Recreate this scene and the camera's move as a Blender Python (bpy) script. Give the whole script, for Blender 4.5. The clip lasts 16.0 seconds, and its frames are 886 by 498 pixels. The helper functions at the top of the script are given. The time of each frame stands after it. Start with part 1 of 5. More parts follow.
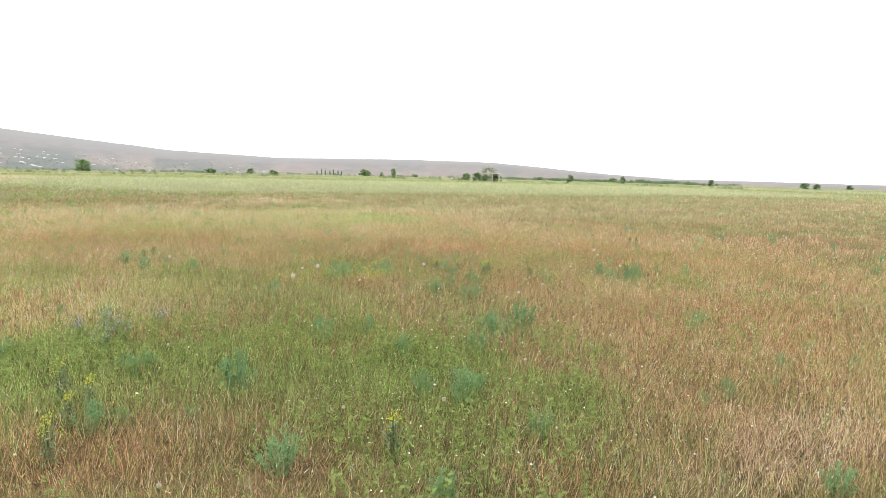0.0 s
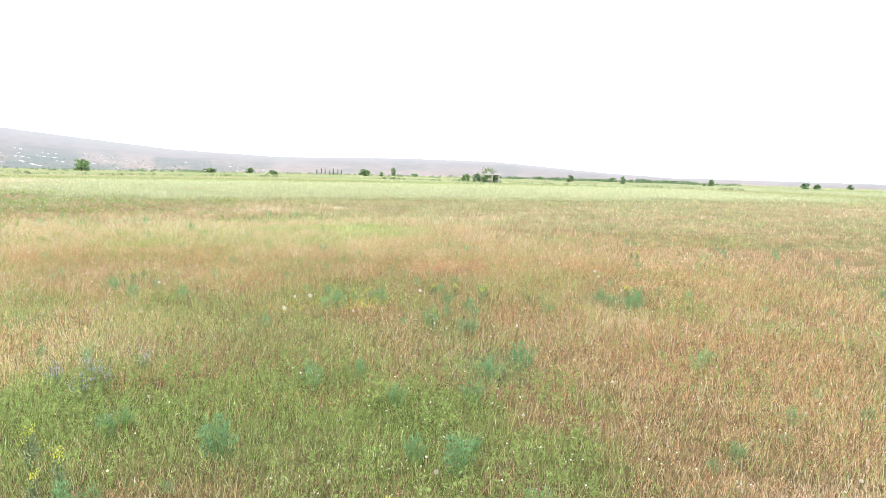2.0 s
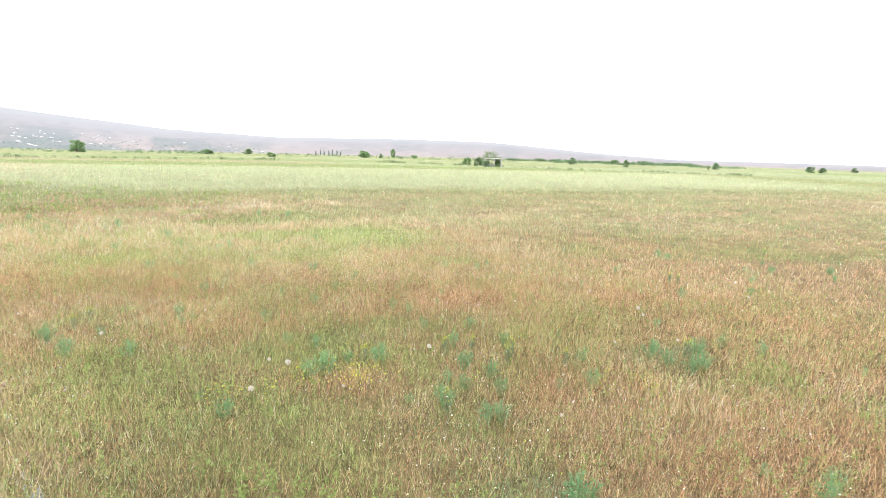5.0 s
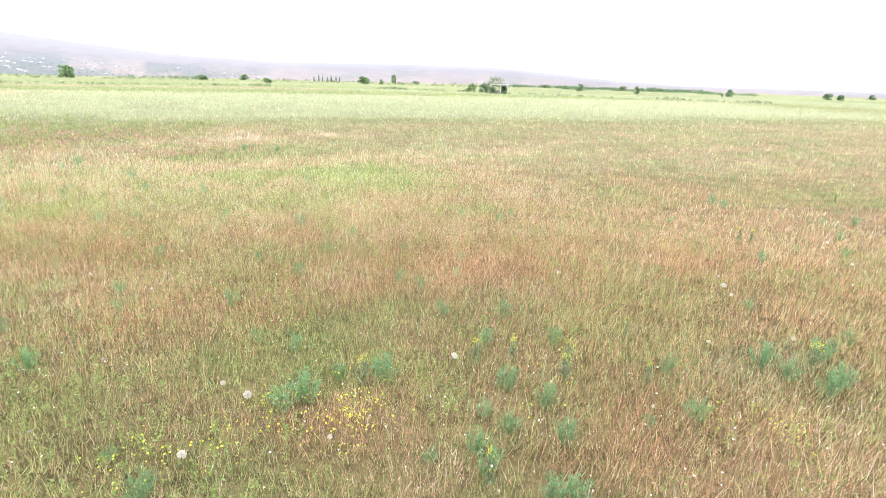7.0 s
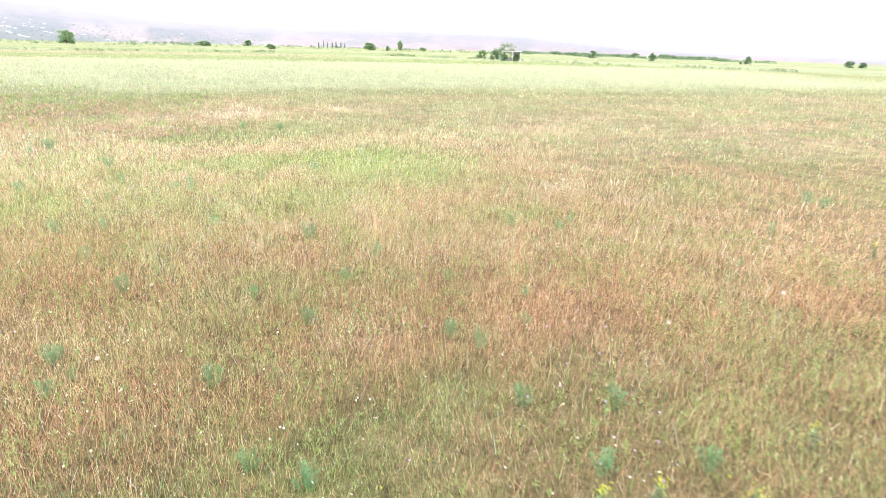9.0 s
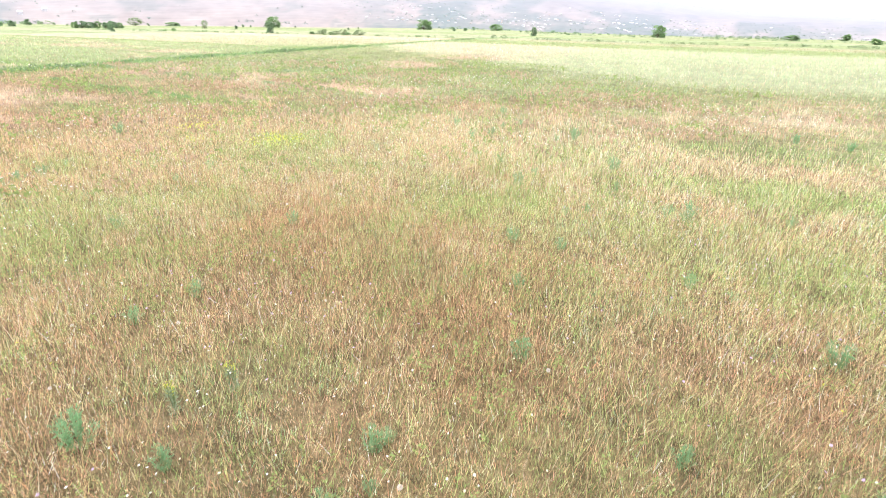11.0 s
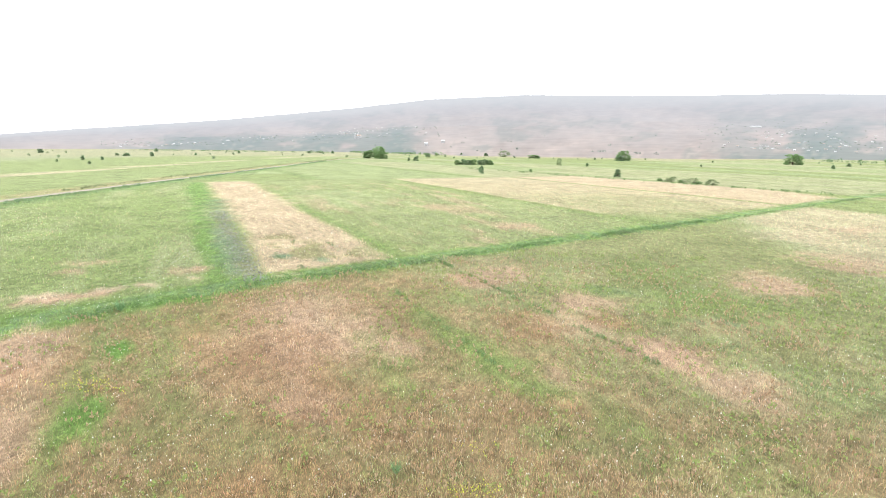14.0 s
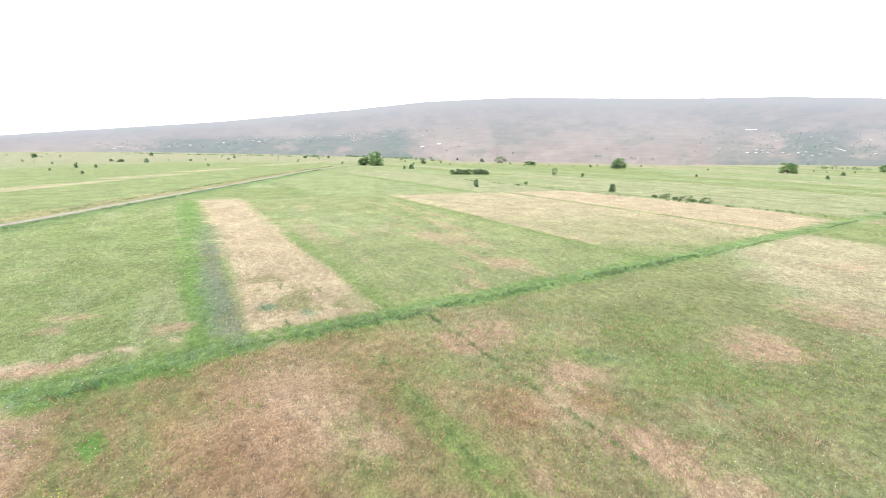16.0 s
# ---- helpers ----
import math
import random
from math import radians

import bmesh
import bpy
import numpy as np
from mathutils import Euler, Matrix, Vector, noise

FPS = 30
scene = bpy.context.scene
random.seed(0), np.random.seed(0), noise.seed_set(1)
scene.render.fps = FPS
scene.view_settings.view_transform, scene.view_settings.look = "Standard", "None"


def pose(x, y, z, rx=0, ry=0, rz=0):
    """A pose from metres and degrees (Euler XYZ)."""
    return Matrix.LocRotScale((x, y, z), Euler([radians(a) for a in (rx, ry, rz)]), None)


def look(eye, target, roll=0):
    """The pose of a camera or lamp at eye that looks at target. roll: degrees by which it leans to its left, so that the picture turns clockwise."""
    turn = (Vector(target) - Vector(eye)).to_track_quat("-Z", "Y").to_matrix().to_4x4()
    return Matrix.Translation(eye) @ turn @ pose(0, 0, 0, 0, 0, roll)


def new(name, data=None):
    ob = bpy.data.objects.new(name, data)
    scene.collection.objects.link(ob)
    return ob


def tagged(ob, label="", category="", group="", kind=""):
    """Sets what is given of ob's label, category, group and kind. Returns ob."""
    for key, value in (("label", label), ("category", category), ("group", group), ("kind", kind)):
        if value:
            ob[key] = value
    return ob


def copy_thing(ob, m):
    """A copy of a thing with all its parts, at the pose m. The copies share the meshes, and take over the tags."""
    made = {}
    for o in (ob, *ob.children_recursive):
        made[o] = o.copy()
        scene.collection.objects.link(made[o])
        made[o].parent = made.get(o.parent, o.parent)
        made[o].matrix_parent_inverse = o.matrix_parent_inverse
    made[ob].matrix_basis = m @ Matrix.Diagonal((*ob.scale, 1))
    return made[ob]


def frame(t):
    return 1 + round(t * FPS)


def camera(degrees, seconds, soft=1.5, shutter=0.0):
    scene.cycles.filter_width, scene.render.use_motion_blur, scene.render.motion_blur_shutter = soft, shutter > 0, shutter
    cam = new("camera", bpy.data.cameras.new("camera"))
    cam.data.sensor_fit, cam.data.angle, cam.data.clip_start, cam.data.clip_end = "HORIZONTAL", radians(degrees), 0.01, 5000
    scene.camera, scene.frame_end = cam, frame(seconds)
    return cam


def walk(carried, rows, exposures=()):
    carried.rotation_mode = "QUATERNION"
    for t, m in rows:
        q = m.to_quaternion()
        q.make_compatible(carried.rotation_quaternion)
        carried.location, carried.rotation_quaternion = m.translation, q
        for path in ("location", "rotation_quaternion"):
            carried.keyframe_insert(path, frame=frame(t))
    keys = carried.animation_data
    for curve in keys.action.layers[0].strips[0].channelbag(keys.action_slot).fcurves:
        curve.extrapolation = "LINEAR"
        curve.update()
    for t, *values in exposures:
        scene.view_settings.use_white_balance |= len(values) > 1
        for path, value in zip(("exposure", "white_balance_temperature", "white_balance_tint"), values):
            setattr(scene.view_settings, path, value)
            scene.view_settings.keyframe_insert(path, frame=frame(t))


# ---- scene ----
cam = camera(75.3, 16.0, soft=0.75, shutter=0.3)
PATH = [
    (0, (0.432, 3.914, 2.586), (-0.008, 5.845, 2.306), 1.4),
    (0.5, (0.442, 3.986, 2.737), (0.001, 5.917, 2.457), 1.4),
    (1, (0.47, 4.044, 2.931), (0.03, 5.975, 2.651), 1.5),
    (1.5, (0.47, 4.117, 3.095), (0.03, 6.048, 2.813), 1.4),
    (2, (0.391, 4.368, 3.156), (-0.049, 6.299, 2.872), 1.4),
    (2.5, (0.287, 4.666, 3.449), (-0.153, 6.596, 3.166), 1.4),
    (3, (0.215, 4.866, 3.843), (-0.225, 6.796, 3.56), 1.4),
    (3.5, (0.154, 5.029, 3.938), (-0.285, 6.96, 3.653), 1.4),
    (4, (-0.026, 5.52, 3.955), (-0.464, 7.451, 3.668), 1.5),
    (4.2, (-0.109, 5.794, 3.937), (-0.547, 7.725, 3.652), 1.4),
    (6.3, (-1.336, 9.352, 3.844), (-1.762, 11.245, 3.358), 1.8),
    (6.5, (-1.419, 9.607, 3.796), (-1.847, 11.499, 3.309), 1.5),
    (7, (-1.682, 10.331, 3.783), (-2.104, 12.196, 3.197), 1.6),
    (7.5, (-1.937, 11.004, 3.799), (-2.35, 12.84, 3.122), 1.7),
    (8, (-2.231, 11.721, 3.812), (-2.643, 13.554, 3.126), 1.7),
    (8.2, (-2.345, 11.995, 3.81), (-2.758, 13.828, 3.124), 1.7),
    (9.5, (-3.95, 14.35, 3.72), (-4.435, 16.162, 3.026), 1.6),
    (10, (-4.6, 15.5, 3.62), (-5.39, 17.193, 2.907), 1.2),
    (10.2, (-4.79, 15.87, 3.58), (-5.912, 17.359, 2.857), 1.0),
    (10.3, (-4.862, 16.013, 3.562), (-6.18, 17.329, 2.835), 0.9),
    (10.4, (-4.937, 16.138, 3.53), (-6.426, 17.252, 2.796), 1.0),
    (10.5, (-4.966, 16.284, 3.496), (-6.551, 17.256, 2.758), 1.0),
    (10.7, (-4.998, 16.543, 3.491), (-6.65, 17.393, 2.75), 0.6),
    (10.9, (-5.08, 16.723, 3.511), (-6.754, 17.527, 2.77), 0.5),
    (11, (-5.174, 16.799, 3.542), (-6.853, 17.593, 2.802), 0.9),
    (11.2, (-5.359, 16.974, 3.597), (-7.043, 17.756, 2.856), 1.0),
    (11.3, (-5.453, 17.022, 3.638), (-7.146, 17.789, 2.9), 0.9),
    (11.5, (-5.942, 17.258, 3.759), (-7.736, 17.906, 3.157), 1.0),
    (11.7, (-6.75, 17.644, 3.863), (-8.673, 18.061, 3.502), 1.0),
    (11.8, (-7.237, 17.768, 3.951), (-9.192, 17.983, 3.585), 1.0),
    (12, (-8.312, 17.889, 4.198), (-10.271, 17.745, 3.825), 1.0),
    (12.2, (-9.453, 18.019, 4.535), (-11.345, 17.491, 4.158), 0.2),
    (12.4, (-10.459, 17.95, 4.899), (-12.215, 17.071, 4.52), 0.2),
    (12.5, (-10.834, 17.937, 5.099), (-12.521, 16.933, 4.718), 0.2),
    (12.7, (-11.39, 18.191, 5.589), (-12.941, 16.986, 5.214), -0.1),
    (12.8, (-11.611, 18.32, 5.884), (-13.15, 17.099, 5.513), -0.2),
    (13, (-11.846, 18.502, 6.534), (-13.479, 17.411, 6.16), 0.5),
    (13.1, (-11.839, 18.601, 6.854), (-13.561, 17.656, 6.478), 1.1),
    (13.3, (-11.5, 18.7, 7.49), (-13.419, 18.275, 7.119), 0.5),
    (13.5, (-11.057, 18.732, 8.115), (-13.003, 18.449, 7.749), 0.4),
    (14, (-11.265, 18.567, 9.488), (-13.214, 18.304, 9.121), 0.5),
    (14.5, (-11.904, 18.577, 10.995), (-13.838, 18.218, 10.63), 0.5),
    (15, (-12.433, 18.678, 12.417), (-14.359, 18.279, 12.056), 0.3),
    (15.5, (-12.424, 19.059, 13.12), (-14.359, 18.704, 12.758), 0.5),
    (16, (-12.82, 18.949, 13.343), (-14.771, 18.698, 12.982), 0.6),
]
EXPOSURES = [
    (0.0, 0.47, 7000, 10), (0.5, 0.68, 6850, 10), (1.0, 0.88, 6700, 10), (2.0, 0.97, 6550, 11), (4.0, 0.98, 6500, 12), (6.5, 1.07, 6400, 15), (7.0, 1.15, 6350, 16), (8.2, 1.29, 6300, 18),
    (11.0, 1.28, 6250, 17), (11.5, 1.26, 6300, 16), (12.0, 1.2, 6350, 14), (13.0, 0.93, 6450, 11), (14.0, 0.83, 6500, 10), (16.0, 0.70, 6450, 10),
]
walk(cam, [(t, look(eye, target, roll)) for t, eye, target, roll in PATH], EXPOSURES)

# ---- world and sun: a bright, evenly overcast day ----
world = bpy.data.worlds.new("overcast_sky")
scene.world = world
world.use_nodes = True
wn, wl = world.node_tree.nodes, world.node_tree.links
wn.clear()
w_out, w_bg = wn.new("ShaderNodeOutputWorld"), wn.new("ShaderNodeBackground")
w_sky = wn.new("ShaderNodeTexSky")
w_sky.sky_type, w_sky.sun_disc = "NISHITA", False
w_sky.sun_elevation, w_sky.sun_rotation = radians(55), radians(200)
w_mul = wn.new("ShaderNodeMix")
w_mul.data_type, w_mul.blend_type = "RGBA", "MULTIPLY"
w_mul.inputs[0].default_value = 1.0
w_mul.inputs[7].default_value = (0.1, 0.1, 0.1, 1)
w_cloud = wn.new("ShaderNodeTexNoise")
w_cloud.inputs["Scale"].default_value, w_cloud.inputs["Detail"].default_value = 1.6, 5
w_ramp = wn.new("ShaderNodeValToRGB")
w_ramp.color_ramp.elements[0].position, w_ramp.color_ramp.elements[0].color = 0.35, (1.28, 1.32, 1.36, 1)
w_ramp.color_ramp.elements[1].position, w_ramp.color_ramp.elements[1].color = 0.65, (1.5, 1.5, 1.5, 1)
w_mix = wn.new("ShaderNodeMix")
w_mix.data_type = "RGBA"
w_mix.inputs[0].default_value = 0.88
w_coord = wn.new("ShaderNodeTexCoord")
wl.new(w_coord.outputs["Generated"], w_cloud.inputs["Vector"])
wl.new(w_cloud.outputs["Fac"], w_ramp.inputs["Fac"])
wl.new(w_sky.outputs["Color"], w_mul.inputs[6])
wl.new(w_mul.outputs[2], w_mix.inputs[6])
wl.new(w_ramp.outputs["Color"], w_mix.inputs[7])
wl.new(w_mix.outputs[2], w_bg.inputs["Color"])
w_bg.inputs["Strength"].default_value = 1.0
wl.new(w_bg.outputs["Background"], w_out.inputs["Surface"])

sun = new("sun", bpy.data.lights.new("sun", "SUN"))
sun.data.energy, sun.data.angle, sun.data.color = 1.3, radians(14), (1.0, 0.96, 0.9)
sun.matrix_world = look((0, 0, 60), (18, 30, 0))

# ---- small helpers ----
RNG = np.random.default_rng(7)


def part(name, bm, material, parent, label=""):
    me = bpy.data.meshes.new(name)
    bm.to_mesh(me)
    bm.free()
    me.materials.append(material)
    ob = new(name, me)
    ob.parent = parent
    return tagged(ob, label) if label else ob


def lattice(ix, iy, seed):
    """A repeatable random number from 0 to 1 for each pair of whole numbers."""
    h = (ix.astype(np.int64) * 374761393 + iy.astype(np.int64) * 668265263 + seed * 974711) & 0x7FFFFFFF
    h = ((h ^ (h >> 13)) * 1274126177) & 0x7FFFFFFF
    return ((h ^ (h >> 16)) & 0xFFFF) / 65535.0


def vnoise(x, y, seed=0):
    ix, iy = np.floor(x), np.floor(y)
    fx, fy = x - ix, y - iy
    fx, fy = fx * fx * (3 - 2 * fx), fy * fy * (3 - 2 * fy)
    a, b = lattice(ix, iy, seed), lattice(ix + 1, iy, seed)
    c, d = lattice(ix, iy + 1, seed), lattice(ix + 1, iy + 1, seed)
    return (a * (1 - fx) + b * fx) * (1 - fy) + (c * (1 - fx) + d * fx) * fy


def fbm(x, y, seed=0, octaves=3):
    total, amp, out = 0.0, 1.0, 0.0
    for k in range(octaves):
        out = out + amp * vnoise(x * 2**k, y * 2**k, seed + 17 * k)
        total, amp = total + amp, amp * 0.55
    return out / total


def step(a, b, v):
    t = np.clip((v - a) / (b - a), 0, 1)
    return t * t * (3 - 2 * t)


# ---- the lie of the land ----
HUB = (-5.0, 15.0)
SKYLINE_AZ = [-60, -35, -22, -9, -3, 1, 8, 17, 29, 38, 45, 51, 57, 61, 67, 76, 90, 99, 107, 119, 131, 140, 150, 161, 200]
SKYLINE_EL = [-0.5, -0.45, -0.5, -0.5, -0.2, 0.1, 0.65, 0.75, 0.6, 1.0, 1.7, 2.35, 3.55, 4.0, 4.3, 4.38, 4.58, 4.15, 3.15, 1.85, 0.8, -0.1, -0.55, -0.6, -0.6]
FOOT_AZ, FOOT_R = [-60, 45, 62, 75, 95, 108, 125, 200], [1500, 1400, 800, 560, 560, 900, 1500, 1900]
RIM = 4400.0


def azimuth(x, y):
    return np.degrees(np.arctan2(-(x - HUB[0]), y - HUB[1]))


def ground_z(x, y):
    """Flat meadow near by; the plain sinks gently away from it."""
    x, y = np.asarray(x, float), np.asarray(y, float)
    r, az = np.hypot(x - HUB[0], y - HUB[1]), azimuth(x, y)
    slope = 0.0163 - 0.0068 * step(45, 66, az) - 0.0068 * step(-80, -175, az)
    far = np.where(r > 60, r - 60, 0)
    drop = slope * far * far / (far + 70)
    return -drop + 0.05 * (fbm(x / 5, y / 5, 3) - 0.5) * step(400, 60, r)


def hill_z(az, r):
    az, r = np.asarray(az, float), np.asarray(r, float)
    foot = np.interp(az, FOOT_AZ, FOOT_R)
    top = np.interp(az, SKYLINE_AZ, SKYLINE_EL)
    u = np.clip((r - foot) / (RIM - foot), 0, 1)
    x, y = HUB[0] - r * np.sin(np.radians(az)), HUB[1] + r * np.cos(np.radians(az))
    low = np.degrees(np.arctan2(ground_z(x, y), r))
    rough = (fbm(x / 420, y / 420, 21, 4) - 0.5) * 0.9 + (fbm(x / 130, y / 130, 25, 3) - 0.5) * 0.5
    rise = np.maximum(top - low, 0)
    el = low + rise * u + rough * np.minimum(rise * 0.35, 1.0) * np.sin(np.pi * np.clip(u * 1.05, 0, 1)) + 0.05 * u * (fbm(az / 1.7, az * 0, 31) - 0.5)
    return r * np.tan(np.radians(el)) - 3.0 * (u <= 0)


# furrow direction of the fields: u along the strips, v across them
def strips(x, y):
    return 0.85 * x + 0.53 * y, -0.53 * x + 0.85 * y


LANE = [(-4, -34), (-20, -18), (-28, -12.8), (-37, -7.0), (-47.4, 1.1), (-62.3, 16.0), (-87.3, 41.3), (-130.5, 81.4), (-190, 140)]
TRACK = [(60, -30), (-34, -47.6), (-93, -62.5), (-149, -70.5), (-196, -76), (-246, -84.5), (-340, -98.5), (-464, -105), (-640, -100)]


def line_off(x, y, line):
    """Distance from a broken line, signed: positive on its left when going along it."""
    best, sign = np.full(np.shape(x), 1e9), np.ones(np.shape(x))
    for (ax, ay), (bx, by) in zip(line[:-1], line[1:]):
        dx, dy = bx - ax, by - ay
        t = np.clip(((x - ax) * dx + (y - ay) * dy) / (dx * dx + dy * dy), 0, 1)
        d = np.hypot(x - ax - t * dx, y - ay - t * dy)
        side = np.sign(dx * (y - ay) - dy * (x - ax))
        sign, best = np.where(d < best, side, sign), np.minimum(d, best)
    return best * sign


# plants that clothe the ground: share of each, and their base colours
PALETTE = np.array([
    (0.194, 0.262, 0.090),  # fresh green
    (0.243, 0.240, 0.116),  # olive
    (0.336, 0.211, 0.124),  # russet
    (0.432, 0.316, 0.218),   # tan
    (0.52, 0.425, 0.30),    # straw
    (0.180, 0.260, 0.155),  # blue-green
    (0.325, 0.37, 0.215),   # pale barley
    (0.150, 0.268, 0.070),  # lush green
])
FRESH, OLIVE, RUSSET, TAN, STRAW, BLUISH, BARLEY, LUSH = range(8)
PATCHES = []


def patch(x, y, along, across, kind, amount=1.0):
    """A soft-edged patch in which one sort of plant prevails; its long side lies along the furrows."""
    PATCHES.append((x, y, along, across, kind, amount))


patch(-7.7, 13.9, 2.0, 1.5, OLIVE, 0.29)
patch(-5.2, 16.2, 1.4, 1.4, FRESH, 0.33)
patch(2.2, 20.7, 4.7, 4.8, RUSSET, 0.40)
patch(-3.0, 29.3, 1.7, 1.4, STRAW, 0.30)
patch(-20.6, 40.8, 2.3, 1.8, STRAW, 0.30)
patch(-16.4, 43.6, 2.0, 1.4, STRAW, 0.30)
patch(9.5, 25.6, 0.9, 0.6, TAN, 0.42)
patch(23.7, 64.8, 6.2, 2.2, TAN, 0.42)
patch(-4.1, 31.5, 2.5, 1.5, TAN, 0.28)
patch(-13.6, 19.7, 4.1, 2.6, RUSSET, 0.40)
patch(-3.9, 21.4, 3.9, 1.6, RUSSET, 0.45)
patch(0.1, 19.9, 1.3, 1.4, OLIVE, 0.23)
patch(-15.7, 26.7, 4.7, 2.9, FRESH, 0.29)
patch(-9.6, 31.3, 3.6, 1.7, FRESH, 0.36)
patch(-16.2, 32.1, 3.8, 1.6, FRESH, 0.33)
patch(10.5, 46.0, 5.7, 2.5, FRESH, 0.33)
patch(1.9, 17.6, 2.2, 1.1, OLIVE, 0.33)
patch(0.1, 16.3, 1.3, 0.8, RUSSET, 0.40)
patch(-7.5, 17.2, 1.8, 1.3, RUSSET, 0.40)
patch(-3.3, 20.7, 1.9, 1.4, RUSSET, 0.45)
patch(-5.7, 19.6, 0.6, 0.4, TAN, 0.39)
patch(-1.9, 28.0, 1.1, 0.8, STRAW, 0.30)
patch(-4.0, 28.2, 1.3, 1.3, TAN, 0.32)
patch(-5.7, 40.2, 1.9, 1.6, TAN, 0.35)
patch(-7.8, 34.9, 0.9, 1.4, TAN, 0.42)
patch(-19.9, 39.5, 1.8, 1.9, STRAW, 0.20)
patch(-9.2, 30.0, 2.3, 2.4, FRESH, 0.36)
patch(-15.4, 23.5, 1.9, 2.8, FRESH, 0.33)
patch(-16.7, 34.3, 3.0, 2.2, FRESH, 0.36)
patch(1.2, 22.9, 1.9, 0.9, RUSSET, 0.45)
patch(-1.0, 15.6, 1.1, 0.4, RUSSET, 0.40)
patch(1.0, 18.2, 1.0, 0.6, BLUISH, 0.30)
patch(-4.6, 15.8, 0.8, 0.4, FRESH, 0.33)
patch(-6.3, 14.5, 0.8, 0.7, OLIVE, 0.33)
patch(-1.6, 18.7, 1.1, 0.6, OLIVE, 0.33)
patch(-2.8, 14.8, 0.4, 0.4, TAN, 0.35)
patch(-15.5, 18.5, 1.0, 0.7, RUSSET, 0.50)
patch(-9.9, 19.6, 1.5, 1.1, RUSSET, 0.45)
patch(-13.0, 22.9, 1.8, 1.3, OLIVE, 0.33)
patch(-14.6, 27.3, 2.7, 2.0, FRESH, 0.33)
patch(-12.9, 21.0, 0.7, 0.6, TAN, 0.24)
patch(-7.8, 22.1, 0.6, 0.9, RUSSET, 0.50)
patch(-10.6, 17.3, 1.0, 0.7, OLIVE, 0.13)
patch(-11.3, 15.7, 1.0, 0.5, OLIVE, 0.13)
patch(-16.4, 16.2, 1.4, 0.8, TAN, 0.21)
patch(-22.9, 20.5, 1.5, 1.2, FRESH, 0.36)
patch(-20.0, 38.7, 2.2, 1.8, STRAW, 0.30)
patch(-56.3, 15.4, 4.7, 3.5, TAN, 0.32)
patch(-46.7, 22.7, 2.4, 2.3, TAN, 0.28)
patch(-24.8, 1.4, 5.0, 3.3, TAN, 0.56)
patch(-31.4, -2.0, 2.7, 1.7, TAN, 0.62)
patch(-30.2, 11.5, 1.3, 1.2, TAN, 0.69)
patch(-35.7, 8.2, 2.3, 1.8, TAN, 0.62)
patch(-52.2, 17.1, 2.4, 2.5, TAN, 0.75)
patch(-35.4, 14.1, 2.2, 2.3, OLIVE, 0.50)
patch(-34.5, 17.7, 1.3, 1.4, FRESH, 0.50)
patch(-24.9, 12.0, 1.6, 1.8, RUSSET, 0.40)
patch(-41.9, -8.4, 1.5, 3.8, TAN, 1.00)
patch(-35.4, -13.5, 1.1, 1.1, TAN, 0.75)
patch(-33.9, 0.5, 1.2, 0.8, LUSH, 0.95)
patch(-24.1, -10.4, 1.4, 1.6, BARLEY, 0.50)
patch(-19.2, -0.6, 1.5, 1.7, OLIVE, 0.50)
patch(-51.3, 15.6, 2.1, 1.7, TAN, 0.75)
patch(-39.1, 6.8, 6.5, 2.6, TAN, 0.50)
patch(-37.6, 10.9, 3.2, 1.1, TAN, 0.62)
patch(-35.3, 12.9, 2.0, 1.5, FRESH, 0.40)
patch(-45.3, 23.0, 2.7, 2.9, TAN, 0.69)
patch(-37.3, 25.5, 2.9, 2.6, TAN, 0.75)
patch(-33.0, 27.9, 2.0, 1.8, TAN, 0.75)
patch(-33.9, 20.6, 1.4, 0.8, TAN, 0.62)
patch(-35.7, 17.9, 4.8, 1.2, FRESH, 0.50)
patch(-49.6, 27.0, 3.9, 3.8, FRESH, 0.50)
patch(-46.0, 30.8, 4.7, 4.5, FRESH, 0.50)
patch(-42.9, 29.8, 1.5, 0.8, BLUISH, 0.60)
patch(-38.6, 31.6, 3.0, 1.9, OLIVE, 0.50)
patch(-51.5, 35.7, 2.9, 3.3, TAN, 0.62)
patch(-53.5, 25.9, 2.3, 3.9, OLIVE, 0.50)
patch(-75.5, 45.8, 4.3, 6.0, STRAW, 0.30)
patch(-49.1, 24.5, 1.8, 1.7, BLUISH, 0.40)
patch(-31.4, -2.9, 4.9, 1.0, TAN, 0.62)
patch(-30.4, 10.9, 2.2, 0.8, TAN, 0.62)
patch(-28.7, 13.9, 1.7, 1.0, RUSSET, 0.40)
patch(-49.8, -5.8, 1.5, 2.0, TAN, 0.50)
patch(-96.0, 8.5, 5.8, 3.6, TAN, 0.62)
patch(-77.9, 19.2, 3.2, 3.7, TAN, 0.62)
patch(-61.0, 7.2, 3.4, 3.4, FRESH, 0.40)
patch(-110.5, -14.7, 20.5, 9.7, BARLEY, 0.20)
patch(-57.8, -6.9, 14.0, 1.4, BLUISH, 0.60)
patch(-90.6, -25.7, 21.9, 1.1, BLUISH, 0.50)
patch(-60.7, 45.8, 5.5, 4.0, TAN, 0.62)
patch(-82.4, 56.6, 2.5, 4.4, TAN, 0.56)
patch(-40.3, 8.7, 8.2, 3.4, TAN, 0.50)
patch(-34.3, 7.3, 4.5, 2.6, TAN, 0.50)
patch(-37.0, 25.1, 3.0, 2.6, TAN, 0.62)
patch(-40.9, 21.7, 2.9, 2.3, TAN, 0.56)
